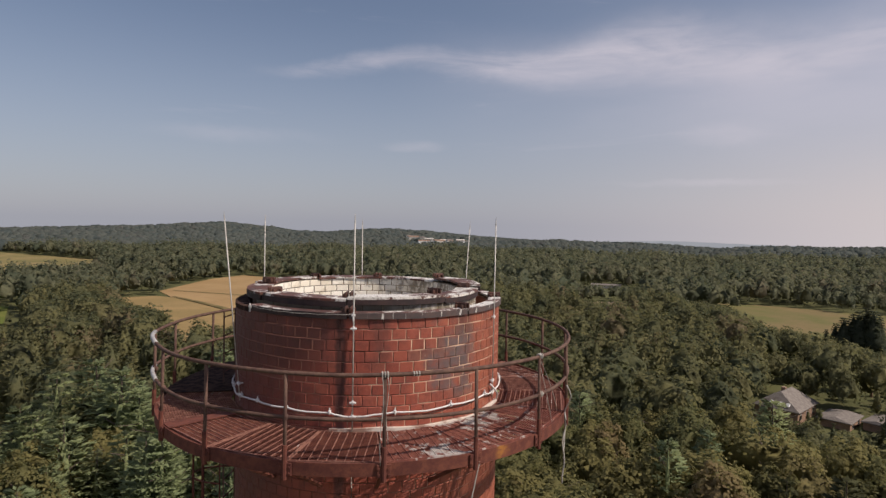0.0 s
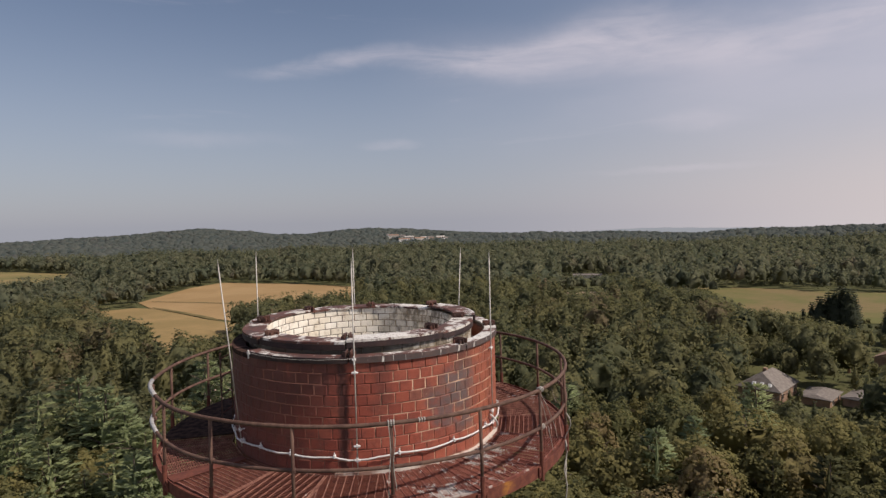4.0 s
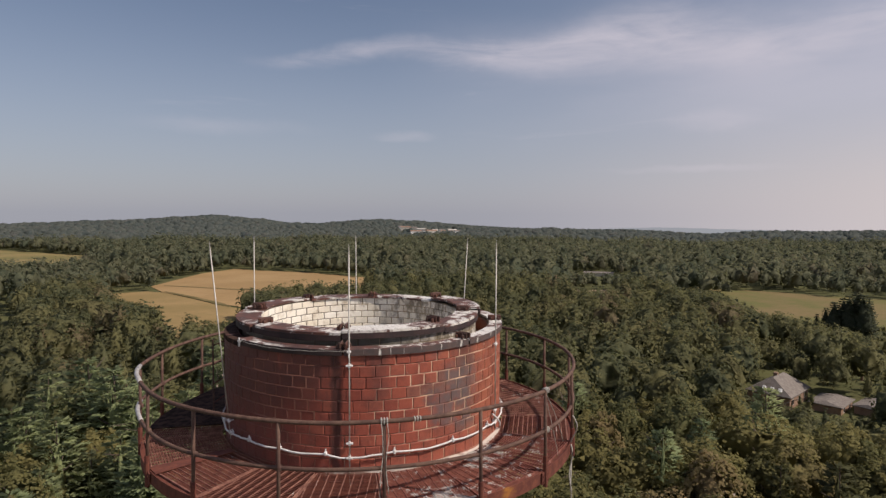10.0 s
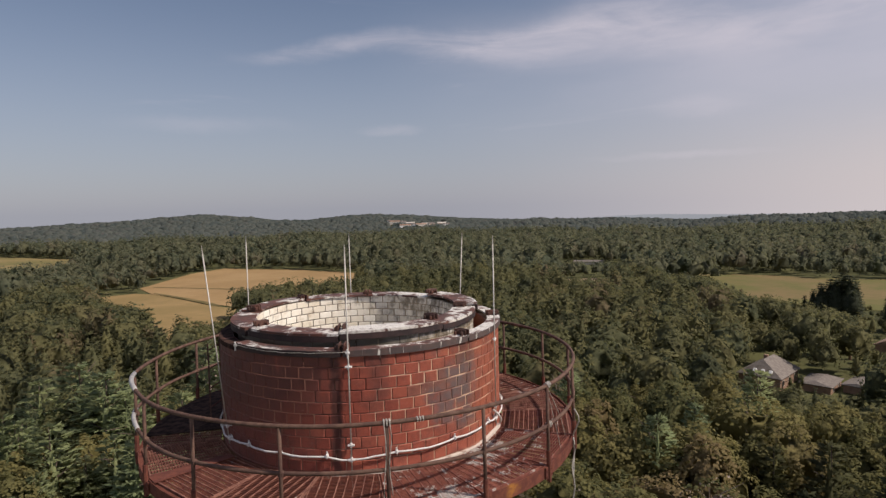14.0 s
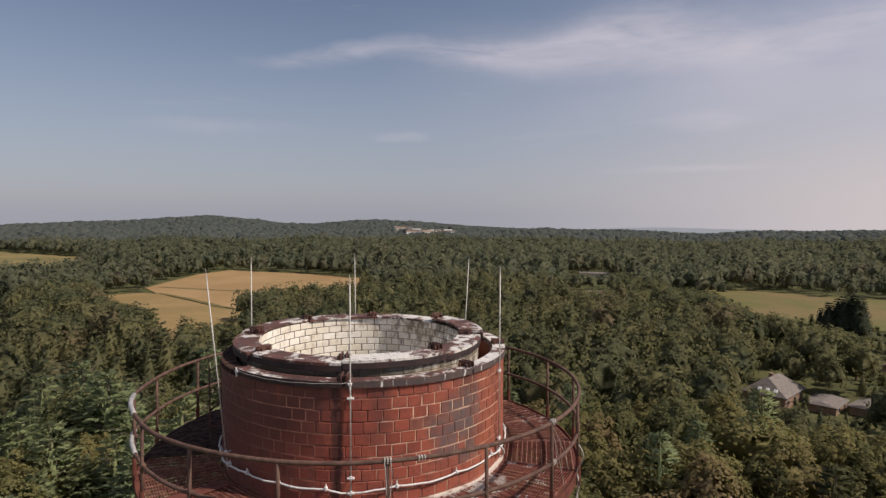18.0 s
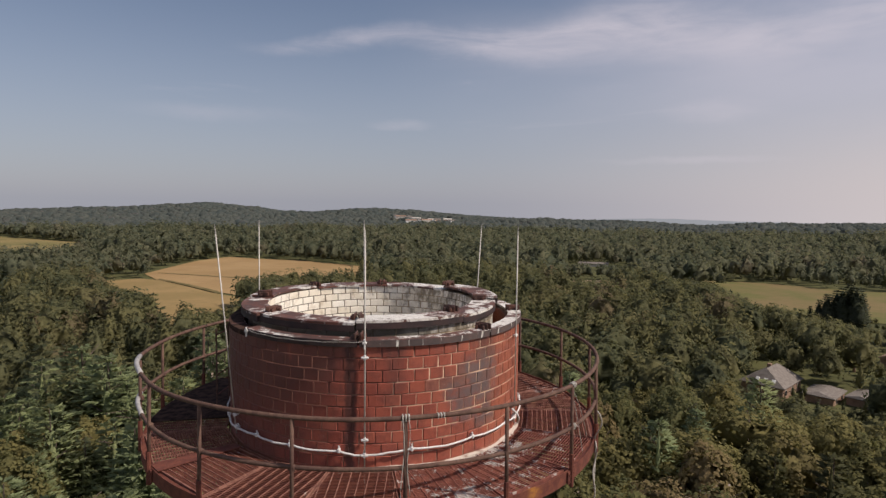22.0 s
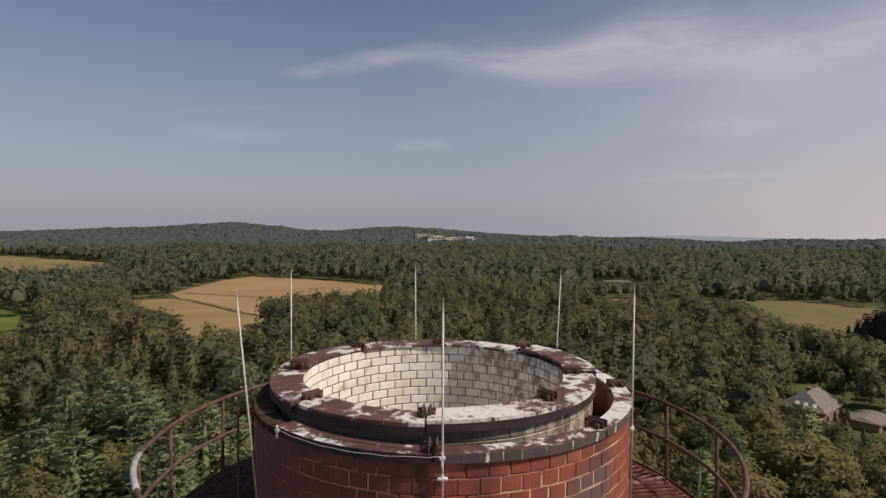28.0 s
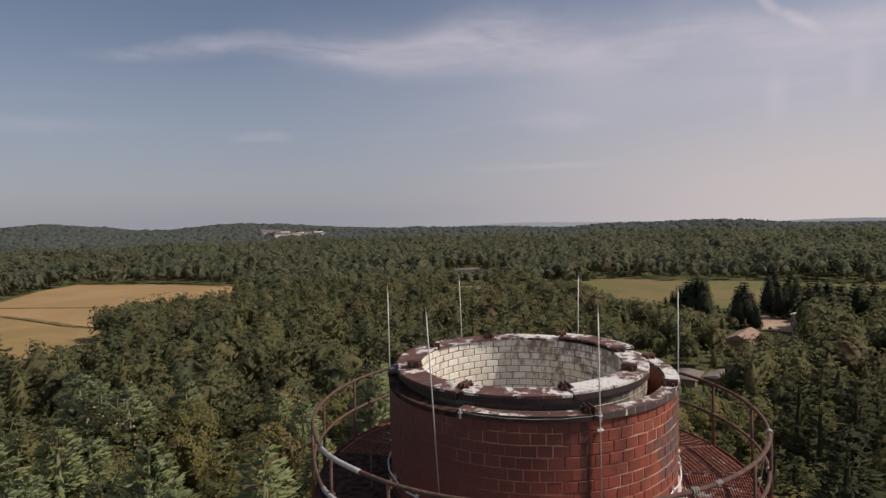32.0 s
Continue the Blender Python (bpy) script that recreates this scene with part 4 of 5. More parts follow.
# the haze of distance is put into these two colours, paler and bluer
M_MID = foliage("hazed_mid_woodland", ((0.111, 0.135, 0.090), (0.158, 0.169, 0.108), (0.192, 0.196, 0.118), (0.216, 0.185, 0.131)), 0.8)
M_FAR = foliage("hazed_far_woodland", ((0.104, 0.132, 0.131), (0.137, 0.160, 0.147), (0.162, 0.178, 0.158), (0.171, 0.171, 0.162)), 0.35)
M_BARK = plain("bark", (0.075, 0.055, 0.042), (0.13, 0.10, 0.08), 3.0, 0.95)
M_DEAD = plain("dead_twigs", (0.22, 0.17, 0.13), (0.32, 0.26, 0.21), 2.0, 0.95)


def unit(v):
    return v / (np.linalg.norm(v, axis=1, keepdims=True) + 1e-9)


def leaf_cards(centres, normals, size, gen, flat=0.9):
    """Small bent leaf clumps (two triangles each) at the centres, facing roughly along the normals."""
    n = len(centres)
    jit = unit(normals + gen.normal(0, 0.30, (n, 3)))
    u = unit(np.cross(jit, gen.normal(0, 1, (n, 3))))
    v = np.cross(jit, u)
    s = size * gen.uniform(0.55, 1.45, (n, 1))
    a, b = centres - u * s, centres + u * s
    c, d = centres + v * s * flat - jit * s * 0.25, centres - v * s * flat - jit * s * 0.25
    verts = np.stack([a, d, b, c], 1).reshape(-1, 3)
    q = np.arange(n)[:, None] * 4
    soft = unit(normals + gen.normal(0, 0.20, (n, 3)))
    return verts, np.concatenate([q + [0, 1, 2], q + [0, 2, 3]]).astype(np.int32), np.repeat(soft, 4, 0)


def ico(sub):
    bm = bmesh.new()
    bmesh.ops.create_icosphere(bm, subdivisions=sub, radius=1.0)
    bm.verts.ensure_lookup_table()
    v = np.array([p.co[:] for p in bm.verts])
    f = np.array([[p.index for p in t.verts] for t in bm.faces], np.int32)
    bm.free()
    return v, f


ICO1, ICO2 = ico(1), ico(2)


def join(pieces):
    vs, fs, ns, n = [], [], [], 0
    for v, f, m in pieces:
        vs.append(v)
        fs.append(f + n)
        ns.append(m)
        n += len(v)
    return np.concatenate(vs), np.concatenate(fs), np.concatenate(ns)


def broad_crown(seed, core, puffs, per, size, mid_z=0.60, half_z=0.34, wide=0.29, skirt=0.0, fill=(0.60, 0.80)):
    """A broadleaf crown one unit high: a billowing body of rounded puffs, with leaf clumps standing off them."""
    gen = np.random.default_rng(seed)
    mid = np.array([*gen.normal(0, 0.02, 2), mid_z])
    half = np.array([wide * gen.uniform(0.85, 1.15), wide * gen.uniform(0.85, 1.15), half_z * gen.uniform(0.9, 1.08)])
    k = np.arange(puffs)
    z = 1 - 1.6 * (k + 0.5) / puffs
    ang = k * 2.39996 + gen.uniform(-0.5, 0.5, puffs)
    q = np.sqrt(np.maximum(0, 1 - z * z))
    heads = np.stack([q * np.cos(ang), q * np.sin(ang), z], 1)
    radius = 1.5 / math.sqrt(puffs) * gen.uniform(0.75, 1.30, puffs)
    at = heads * gen.uniform(0.60, 0.92, (puffs, 1))
    # the body: the outermost puff along each direction
    v, f = core
    along = v @ at.T
    inside_of = radius ** 2 - ((at ** 2).sum(1)[None] - along ** 2)
    far = np.where(inside_of > 0, along + np.sqrt(np.maximum(inside_of, 0)), 0.52)
    best = far.argmax(1)
    reach = np.maximum(far.max(1), 0.52) * gen.uniform(*fill, len(v))
    shell = v * reach[:, None]
    # crowns at a wood's edge hang down to the ground
    flat = np.hypot(shell[:, 0], shell[:, 1])[:, None] + 1e-6
    shell[:, :2] *= np.where((v[:, 2:3] < -0.1) & (flat > 0.05), np.maximum(flat, skirt) / flat, 1.0)
    pieces = [(mid + shell * half, f, unit(unit(shell - at[best]) + v * 0.8 + gen.normal(0, 0.42, v.shape)))]
    for i in range(puffs):
        d = unit(gen.normal(0, 1, (per, 3)) + heads[i] * 0.9 + np.array([0, 0, 0.35]))
        spot = mid + (at[i] + d * radius[i] * gen.uniform(0.72, 1.08, (per, 1))) * half
        pieces.append(leaf_cards(spot, unit(d + heads[i] * 0.6 + np.array([0, 0, 0.15])), size, gen))
    return join(pieces)


def pine_crown(seed, tiers, boughs, per, size, spread=0.21, low=0.30, core=None, full=0.5):
    """A conifer one unit high: whorls of boughs, each a flat drooping spray of needle tufts."""
    gen = np.random.default_rng(seed)
    mid, half = np.array([0, 0, (low + 0.95) / 2]), np.array([spread * full, spread * full, (0.95 - low) / 2])
    v, f = core or ICO1
    cone = v.copy()
    cone[:, :2] *= np.clip(0.95 - 0.75 * v[:, 2:3], 0.1, 1.5)
    pieces = [(mid + cone * half, f, unit(v + np.array([0, 0, 0.3])))]
    for k in range(tiers):
        z = low + (0.96 - low) * k / (tiers - 1)
        reach = spread * ((1.03 - z) / (1.03 - low)) ** 0.72 * gen.uniform(0.85, 1.12) + 0.012
        n = max(3, int(round(boughs * (0.45 + 0.55 * (1 - k / tiers)))))
        a0 = gen.uniform(0, math.tau)
        for b in range(n):
            ang = a0 + b / n * math.tau + gen.uniform(-0.25, 0.25)
            ln = reach * gen.uniform(0.70, 1.15)
            out = np.array([math.cos(ang), math.sin(ang), 0.0])
            side = np.array([-out[1], out[0], 0.0])
            t = gen.uniform(0.30, 1.0, per) ** 0.7
            w = gen.normal(0, 0.22, per) * ln * (0.35 + t)
            spot = out * (ln * t)[:, None] + side * w[:, None] + np.array([0, 0, z]) + np.stack([0 * t, 0 * t, 0.16 * ln * t + gen.normal(0, 0.007, per) - 0.25 * np.abs(w)], 1)
            point = unit(out + side * (w / ln)[:, None] * 1.6 + np.array([0, 0, 0.25]) + gen.normal(0, 0.22, (per, 3)))
            face = unit(np.array([0, 0, 1.0]) + out * 0.35 + gen.normal(0, 0.3, (per, 3)))
            wing = unit(np.cross(face, point))
            r = size * gen.uniform(0.7, 1.3, (per, 1))
            quad = np.stack([spot - point * r * 0.6, spot - wing * r * 0.42 + point * r * 0.3, spot + point * r * 1.5, spot + wing * r * 0.42 + point * r * 0.3], 1).reshape(-1, 3)
            q = np.arange(per)[:, None] * 4
            soft = unit(np.array([0, 0, 0.65]) + out * 0.75 + gen.normal(0, 0.16, (per, 3)))
            pieces.append((quad, np.concatenate([q + [0, 1, 2], q + [0, 2, 3]]).astype(np.int32), np.repeat(soft, 4, 0)))
    return join(pieces)


def trunk_mesh(name, seed, height, limbs, material, radius=0.018):
    """A tapered trunk with rising limbs, one unit high."""
    gen = random.Random(seed)
    bm = bmesh.new()
    top = height
    bend = [Vector((gen.uniform(-0.012, 0.012), gen.uniform(-0.012, 0.012), top * i / 4)) for i in range(5)]
    bend[0] = Vector((0, 0, -0.03))
    for i in range(4):
        add_rod(bm, bend[i], bend[i + 1], radius * (1 - 0.2 * i), 6, radius * (0.8 - 0.2 * i))
    for k in range(limbs):
        z = top * gen.uniform(0.4, 0.95)
        a = gen.uniform(0, 360)
        add_rod(bm, Vector((0, 0, z)), polar(gen.uniform(0.1, 0.24), a, z + gen.uniform(0.05, 0.16)), radius * 0.4, 5, radius * 0.12)
    me = bpy.data.meshes.new(name)
    bm.to_mesh(me)
    bm.free()
    me.materials.append(material)
    return me


def tree_thing(name, crown_me, trunk_me, label, group):
    t = tagged(new(name), label, "tree", group)
    for n, me in (("trunk", trunk_me), ("crown", crown_me)):
        ob = new(n, me)
        ob.parent = t
    return t


KINDS = []
for s in range(6):
    v, f, m = broad_crown(100 + s, ICO2, 26 + 4 * s, int(1900 / (26 + 4 * s)), 0.0116, 0.60 - 0.02 * (s % 3), 0.33 + 0.02 * (s % 3), 0.24 + 0.025 * (s % 4))
    KINDS.append(tree_thing("broadleaf_tree", sheet("crown", v, f, M_LEAF, True, m), trunk_mesh("trunk", s, 0.75, 7, M_BARK), "full green summer broadleaf tree in dense woods", "woods below the chimney"))
for s in range(4):
    v, f, m = pine_crown(200 + s, 11, 8, 25, 0.021, 0.26 + 0.02 * (s % 2), 0.26, ICO1, 0.10)
    KINDS.append(tree_thing("pine_tree", sheet("crown", v, f, M_NEEDLE, True, m), trunk_mesh("trunk", 40 + s, 0.97, 4, M_BARK, 0.014), "tall ragged green pine tree in dense woods", "woods below the chimney"))
for s in range(2):
    v, f, m = pine_crown(250 + s, 13, 8, 18, 0.022, 0.21, 0.12, ICO1, 0.15)
    KINDS.append(tree_thing("cedar_tree", sheet("crown", v, f, M_CEDAR, True, m), trunk_mesh("trunk", 60 + s, 0.97, 3, M_BARK, 0.014), "slender dark green conifer in dense woods", "woods below the chimney"))
v, f, m = broad_crown(301, ICO1, 12, 12, 0.009)
v, f = v[len(ICO1[0]):], f[len(ICO1[1]):] - len(ICO1[0])
KINDS.append(tree_thing("dead_tree", sheet("crown", v, f, M_DEAD, False), trunk_mesh("trunk", 77, 0.9, 16, M_DEAD, 0.012), "bare grey-brown dead tree among green trees", "woods below the chimney"))
used = [False] * len(KINDS)

# the estate lies where the far slope stands 1.95 degrees below the eye
reach = np.arange(900.0, 2600.0, 10.0)
slope = np.degrees(np.arctan2(land(*(polar(1, 84).x * reach, polar(1, 84).y * reach)) + 5 - EYE, reach))
ESTATE = float(reach[np.argmin(np.abs(slope + 1.95))])

gen = np.random.default_rng(11)
AZ0, AZ1 = 19.0, 130.0


HEDGE = [(-107, 338), (-66, 290), (-44, 268), (-46, 256), (-76, 272), (-107, 326)]


def scatter(r0, r1, step):
    """Jittered places in the sector of the plan that is wooded, clear of fields, yards and buildings."""
    n = int(2 * r1 / step) + 1
    gx, gy = np.meshgrid(np.linspace(-r1, r1, n), np.linspace(-0.3 * r1, r1, int(n * 0.65)))
    x = gx.ravel() + gen.uniform(-0.6, 0.6, gx.size) * step
    y = gy.ravel() + gen.uniform(-0.6, 0.6, gx.size) * step
    r, az = np.hypot(x, y), np.degrees(np.arctan2(y, x))
    keep = (r > r0) & (r < r1) & (az > AZ0) & (az < AZ1)
    for _, _, _, poly in FIELDS:
        keep &= ~inside(poly, x, y)
    keep &= ~inside(HEDGE, x, y)
    keep &= ~((np.hypot(x - 97.5, y - 118) < 6.4) | (np.hypot(x - 105, y - 111) < 3.8) | (np.hypot(x - 112, y - 107) < 3.6) | (np.hypot(x - 198, y - 154) < 7) | (np.hypot(x - 149, y - 134) < 9) | (np.hypot(x - 168, y - 398) < 14) | (np.hypot(x - 254, y - 162) < 14))
    keep &= ~((az > 80.2) & (az < 86.9) & (r > ESTATE - 190) & (r < ESTATE + 190) & (gen.uniform(0, 1, len(x)) < 0.8))
    return x[keep], y[keep]


def pine_share(x, y):
    """Pines stand in stands: to the west below the chimney and round the pasture."""
    az = np.degrees(np.arctan2(y, x))
    r = np.hypot(x, y)
    s = 0.12 + 0.80 * np.exp(-((az - 113) / 12) ** 2) * np.exp(-((r - 115) / 85) ** 2) + 0.62 * np.exp(-((az - 32) / 9) ** 2) * np.exp(-((r - 95) / 60) ** 2)
    return s


def height_cap(x, y, h):
    """Low growth where the view is open to the house, the yard and the pasture."""
    az, r = np.degrees(np.arctan2(y, x)), np.hypot(x, y)
    lim = np.full(np.shape(x), 99.0)
    house = (az > 42.5) & (az < 53.6) & (r > 70) & (r < 150)
    lim = np.where(house, np.maximum(4.2, 43.5 - 40.0 * r / 140), lim)
    yard = (az > 36.8) & (az < 44.3) & (r > 95) & ((r < 215) | ((r < 246) & (az > 37.2) & (az < 41)))
    lim = np.where(yard, np.minimum(lim, np.maximum(2.0, 43.5 - 43.5 * r / np.interp(az, [37, 40.5, 42, 44.5], [226, 226, 204, 200]))), lim)
    meadow_view = (az > 40) & (az < 61) & (r > 120) & (r < 330)
    lim = np.where(meadow_view, np.minimum(lim, np.maximum(3.0, 43.5 - 43.5 * r / np.interp(az, [40, 44, 50, 53, 57, 61], [240, 256, 284, 298, 362, 395]))), lim)
    hay = (az > 88) & (az <= 101) & (r > 150) & (r < 285)
    lim = np.where(hay, np.minimum(lim, np.maximum(4.0, 43.5 - 0.1145 * r)), lim)
    stubble = (az > 101) & (az < 112.8) & (r > 110) & (r < 345)
    lim = np.where(stubble, np.minimum(lim, np.maximum(2.5, 43.5 - 43.5 * r / np.interp(az, [101, 105, 108.8, 112.4], [244, 252, 292, 345]))), lim)
    west = (az > 112) & (r > 190) & (r < 520)
    lim = np.where(west, np.minimum(lim, np.maximum(6.0, 43.5 - 0.068 * r)), lim)
    glade = (az > 65) & (az < 69.8) & (r > 180) & (r < 327)
    lim = np.where(glade, np.minimum(lim, np.maximum(2.5, 43.5 - 0.126 * r)), lim)
    lane = (az > 64) & (az < 70) & (r >= 327) & (r < 424)
    lim = np.where(lane, np.minimum(lim, np.maximum(2.0, 43.5 - 0.0985 * r)), lim)
    green = (az > 118.8) & (az < 124) & (r > 110) & (r < 300)
    lim = np.where(green, np.minimum(lim, np.maximum(2.5, 43.5 - 43.5 * r / 268)), lim)
    return np.minimum(h, lim * gen.uniform(0.78, 1.0, np.shape(x)) * np.where(house | yard, 1.0, 1.14))


# single trees nearest to the chimney
x, y = scatter(46, 104, 5.0)
h = height_cap(x, y, gen.uniform(9.5, 18, len(x)))
pine = gen.uniform(0, 1, len(x)) < pine_share(x, y)
dead = gen.uniform(0, 1, len(x)) < 0.025
near = np.argsort(np.hypot(x, y))[:310]
rest = np.argsort(np.hypot(x, y))[310:]
for i in near:
    east = math.degrees(math.atan2(y[i], x[i])) < 48
    k = 12 if dead[i] else int(gen.integers(10, 12)) if pine[i] and east else int(gen.integers(6, 10)) if pine[i] else int(gen.integers(0, 6))
    s = float(h[i]) * (1.18 if pine[i] and h[i] > 9 else 1.0)
    w = float(gen.uniform(0.85, 1.25)) * (1.0 if k >= 6 else 1.05)
    m = pose(float(x[i]), float(y[i]), float(land(x[i], y[i])), 0, 0, float(gen.uniform(0, 360)))
    if used[k]:
        t = copy_thing(KINDS[k], m)
    else:
        t, used[k] = KINDS[k], True
        t.matrix_basis = m
    t.scale = (s * w, s * w, s)

# dark spruces by the pasture, seen one by one
v, f, m = pine_crown(400, 17, 9, 12, 0.026, 0.20, 0.05, ICO2, 0.62)
spruce_me = sheet("crown", v, f, M_SPRUCE, True, m)
spruce_tr = trunk_mesh("trunk", 90, 0.98, 0, M_BARK, 0.012)
first = None
STAND = [(48.7, 238, 9.5), (48.1, 242, 11.5), (47.5, 239, 14), (46.9, 244, 15), (46.5, 240, 16.5), (46.0, 245, 17.5), (45.6, 241, 17), (45.2, 246, 15.5), (42.6, 230, 15), (42.1, 232, 16.5), (41.5, 234, 12.5), (41.1, 228, 9)]
STAND += [(40.3 - 0.42 * k, 264 + 9 * math.sin(k * 2.1), 14.5 + 3.5 * math.sin(k * 1.7 + 0.5)) for k in range(8)] + [(37.0 - 0.36 * k, 228 + 14 * math.sin(k * 2.7), 15 + 4 * math.sin(k * 2.3)) for k in range(14)]
for az, r, hh in STAND:
    p = polar(r, az)
    m = pose(p.x, p.y, float(land(p.x, p.y)), 0, 0, az * 40)
    if first is None:
        first = tree_thing("spruce_tree", spruce_me, spruce_tr, "tall dark green spruce beside the open pasture", "spruces by the pasture")
        t = first
        t.matrix_basis = m
    else:
        t = copy_thing(first, m)
    t.scale = (hh * (1.25 + 0.3 * math.sin(az * 9)), hh * (1.3 + 0.25 * math.cos(az * 7)), hh)


def woods(name, label, places, heights, templates, material, wide, which=None):
    """Many trees in one mesh: turned and scaled copies of a few crowns."""
    x, y = places
    z = land(x, y)
    pick = gen.integers(0, len(templates), len(x)) if which is None else which
    vs, fs, ns, ts, base = [], [], [], [], 0
    for k, (v, f, m) in enumerate(templates):
        idx = np.nonzero(pick == k)[0]
        if not len(idx):
            continue
        a = gen.uniform(0, math.tau, len(idx))
        c, s = np.cos(a)[:, None], np.sin(a)[:, None]
        hh = heights[idx][:, None]
        ww = hh * wide * gen.uniform(0.85, 1.2, (len(idx), 1))
        px = (v[None, :, 0] * c - v[None, :, 1] * s) * ww + x[idx][:, None]
        py = (v[None, :, 0] * s + v[None, :, 1] * c) * ww + y[idx][:, None]
        pz = v[None, :, 2] * hh + z[idx][:, None]
        vs.append(np.stack([px, py, pz], -1).reshape(-1, 3))
        ns.append(np.stack([m[None, :, 0] * c - m[None, :, 1] * s, m[None, :, 0] * s + m[None, :, 1] * c, m[None, :, 2] + 0 * c], -1).reshape(-1, 3))
        ts.append(np.repeat(gen.uniform(0, 1, len(idx)), len(v)))
        fs.append((f[None] + (np.arange(len(idx)) * len(v))[:, None, None] + base).reshape(-1, 3))
        base += len(idx) * len(v)
    ob = new(name, sheet(name, np.concatenate(vs), np.concatenate(fs), material, True, np.concatenate(ns), np.concatenate(ts)))
    return tagged(ob, label, "woods", kind="stuff")


T_MID = [broad_crown(500 + s, ICO2, 13 + s, 15, 0.025, 0.58, 0.36, 0.25 + 0.02 * (s % 4)) for s in range(6)] + [pine_crown(520 + s, 9, 6, 6, 0.036, 0.21, 0.25, ICO1, 0.5) for s in range(2)]
x2, y2 = scatter(104, 300, 5.7)
x2, y2 = np.concatenate([x[rest], x2]), np.concatenate([y[rest], y2])
h2 = height_cap(x2, y2, gen.uniform(8, 17, len(x2)))
pk = np.where(gen.uniform(0, 1, len(x2)) < pine_share(x2, y2), gen.integers(6, 8, len(x2)), gen.integers(0, 6, len(x2)))
tall = (h2 > 3.4) | (gen.uniform(0, 1, len(x2)) < 0.25) | (np.hypot(x2, y2) > 205)
x2, y2, h2, pk = x2[tall], y2[tall], h2[tall], pk[tall]
woods("near_woods", "dense green summer woodland seen from above", (x2, y2), h2, T_MID, M_WOODS, 1.0, pk)


T_FAR = [broad_crown(600 + s, ICO1, 9, 5, 0.050, 0.50, 0.48, 0.29, 0.80, (0.60, 0.84)) for s in range(8)]


def dome(seed):
    """A far crown: a ragged five-sided dome that reaches the ground."""
    g = np.random.default_rng(seed)
    a = np.arange(5) * math.tau / 5
    rows = [np.array([[g.normal(0, 0.06), g.normal(0, 0.06), g.uniform(0.88, 1.0)]])]
    for r, z in ((0.35, 0.74), (0.38, 0.05)):
        k = g.uniform(0.75, 1.3, 5)
        rows.append(np.stack([r * k * np.cos(a + g.uniform(-0.3, 0.3, 5)), r * k * np.sin(a), z + g.uniform(-0.14, 0.14, 5) * (z > 0.1)], 1))
    i = np.arange(5)
    j = (i + 1) % 5
    f = np.concatenate([np.stack([0 * i, 1 + i, 1 + j], 1), np.stack([1 + i, 6 + i, 6 + j], 1), np.stack([1 + i, 6 + j, 1 + j], 1)])
    v = np.concatenate(rows)
    return v, f.astype(np.int32), unit((v - np.array([0, 0, 0.25])) * np.array([1, 1, 0.8]))


T_LUMP = [dome(700 + s) for s in range(9)]
x3, y3 = scatter(300, 860, 8.3)
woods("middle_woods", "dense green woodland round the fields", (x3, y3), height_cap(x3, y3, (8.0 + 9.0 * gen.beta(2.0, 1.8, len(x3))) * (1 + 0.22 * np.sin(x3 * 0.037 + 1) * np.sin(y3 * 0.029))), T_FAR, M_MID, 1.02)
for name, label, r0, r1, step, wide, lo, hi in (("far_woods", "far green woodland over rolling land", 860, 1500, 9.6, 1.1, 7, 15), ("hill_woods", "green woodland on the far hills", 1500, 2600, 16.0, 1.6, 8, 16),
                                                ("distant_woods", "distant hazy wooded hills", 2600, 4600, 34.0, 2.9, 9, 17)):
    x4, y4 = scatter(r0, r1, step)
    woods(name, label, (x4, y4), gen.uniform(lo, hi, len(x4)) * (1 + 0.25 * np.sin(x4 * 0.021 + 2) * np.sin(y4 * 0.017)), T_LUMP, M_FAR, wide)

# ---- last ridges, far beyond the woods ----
# the ridges glow faintly: the haze over them is put in as emission
M_RIDGE = plain("glowing_hazy_ridge", (0.06, 0.07, 0.07), (0.07, 0.08, 0.08), 0.002, 1.0, 0.0, 0.0)
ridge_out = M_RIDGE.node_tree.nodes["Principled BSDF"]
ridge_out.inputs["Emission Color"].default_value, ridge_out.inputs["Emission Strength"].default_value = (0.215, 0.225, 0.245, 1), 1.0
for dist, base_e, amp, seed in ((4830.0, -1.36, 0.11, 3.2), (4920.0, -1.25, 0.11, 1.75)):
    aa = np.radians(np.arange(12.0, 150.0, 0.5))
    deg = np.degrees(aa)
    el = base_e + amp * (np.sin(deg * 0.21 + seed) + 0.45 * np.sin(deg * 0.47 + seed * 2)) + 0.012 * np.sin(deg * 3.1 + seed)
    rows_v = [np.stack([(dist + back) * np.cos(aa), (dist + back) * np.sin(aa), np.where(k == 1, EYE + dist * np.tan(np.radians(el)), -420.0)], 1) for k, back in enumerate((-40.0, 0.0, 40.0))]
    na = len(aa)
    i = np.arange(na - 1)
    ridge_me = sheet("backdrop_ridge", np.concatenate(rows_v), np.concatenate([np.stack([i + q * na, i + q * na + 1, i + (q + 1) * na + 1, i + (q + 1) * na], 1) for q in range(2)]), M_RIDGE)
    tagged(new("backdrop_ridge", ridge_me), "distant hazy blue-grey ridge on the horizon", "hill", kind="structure")

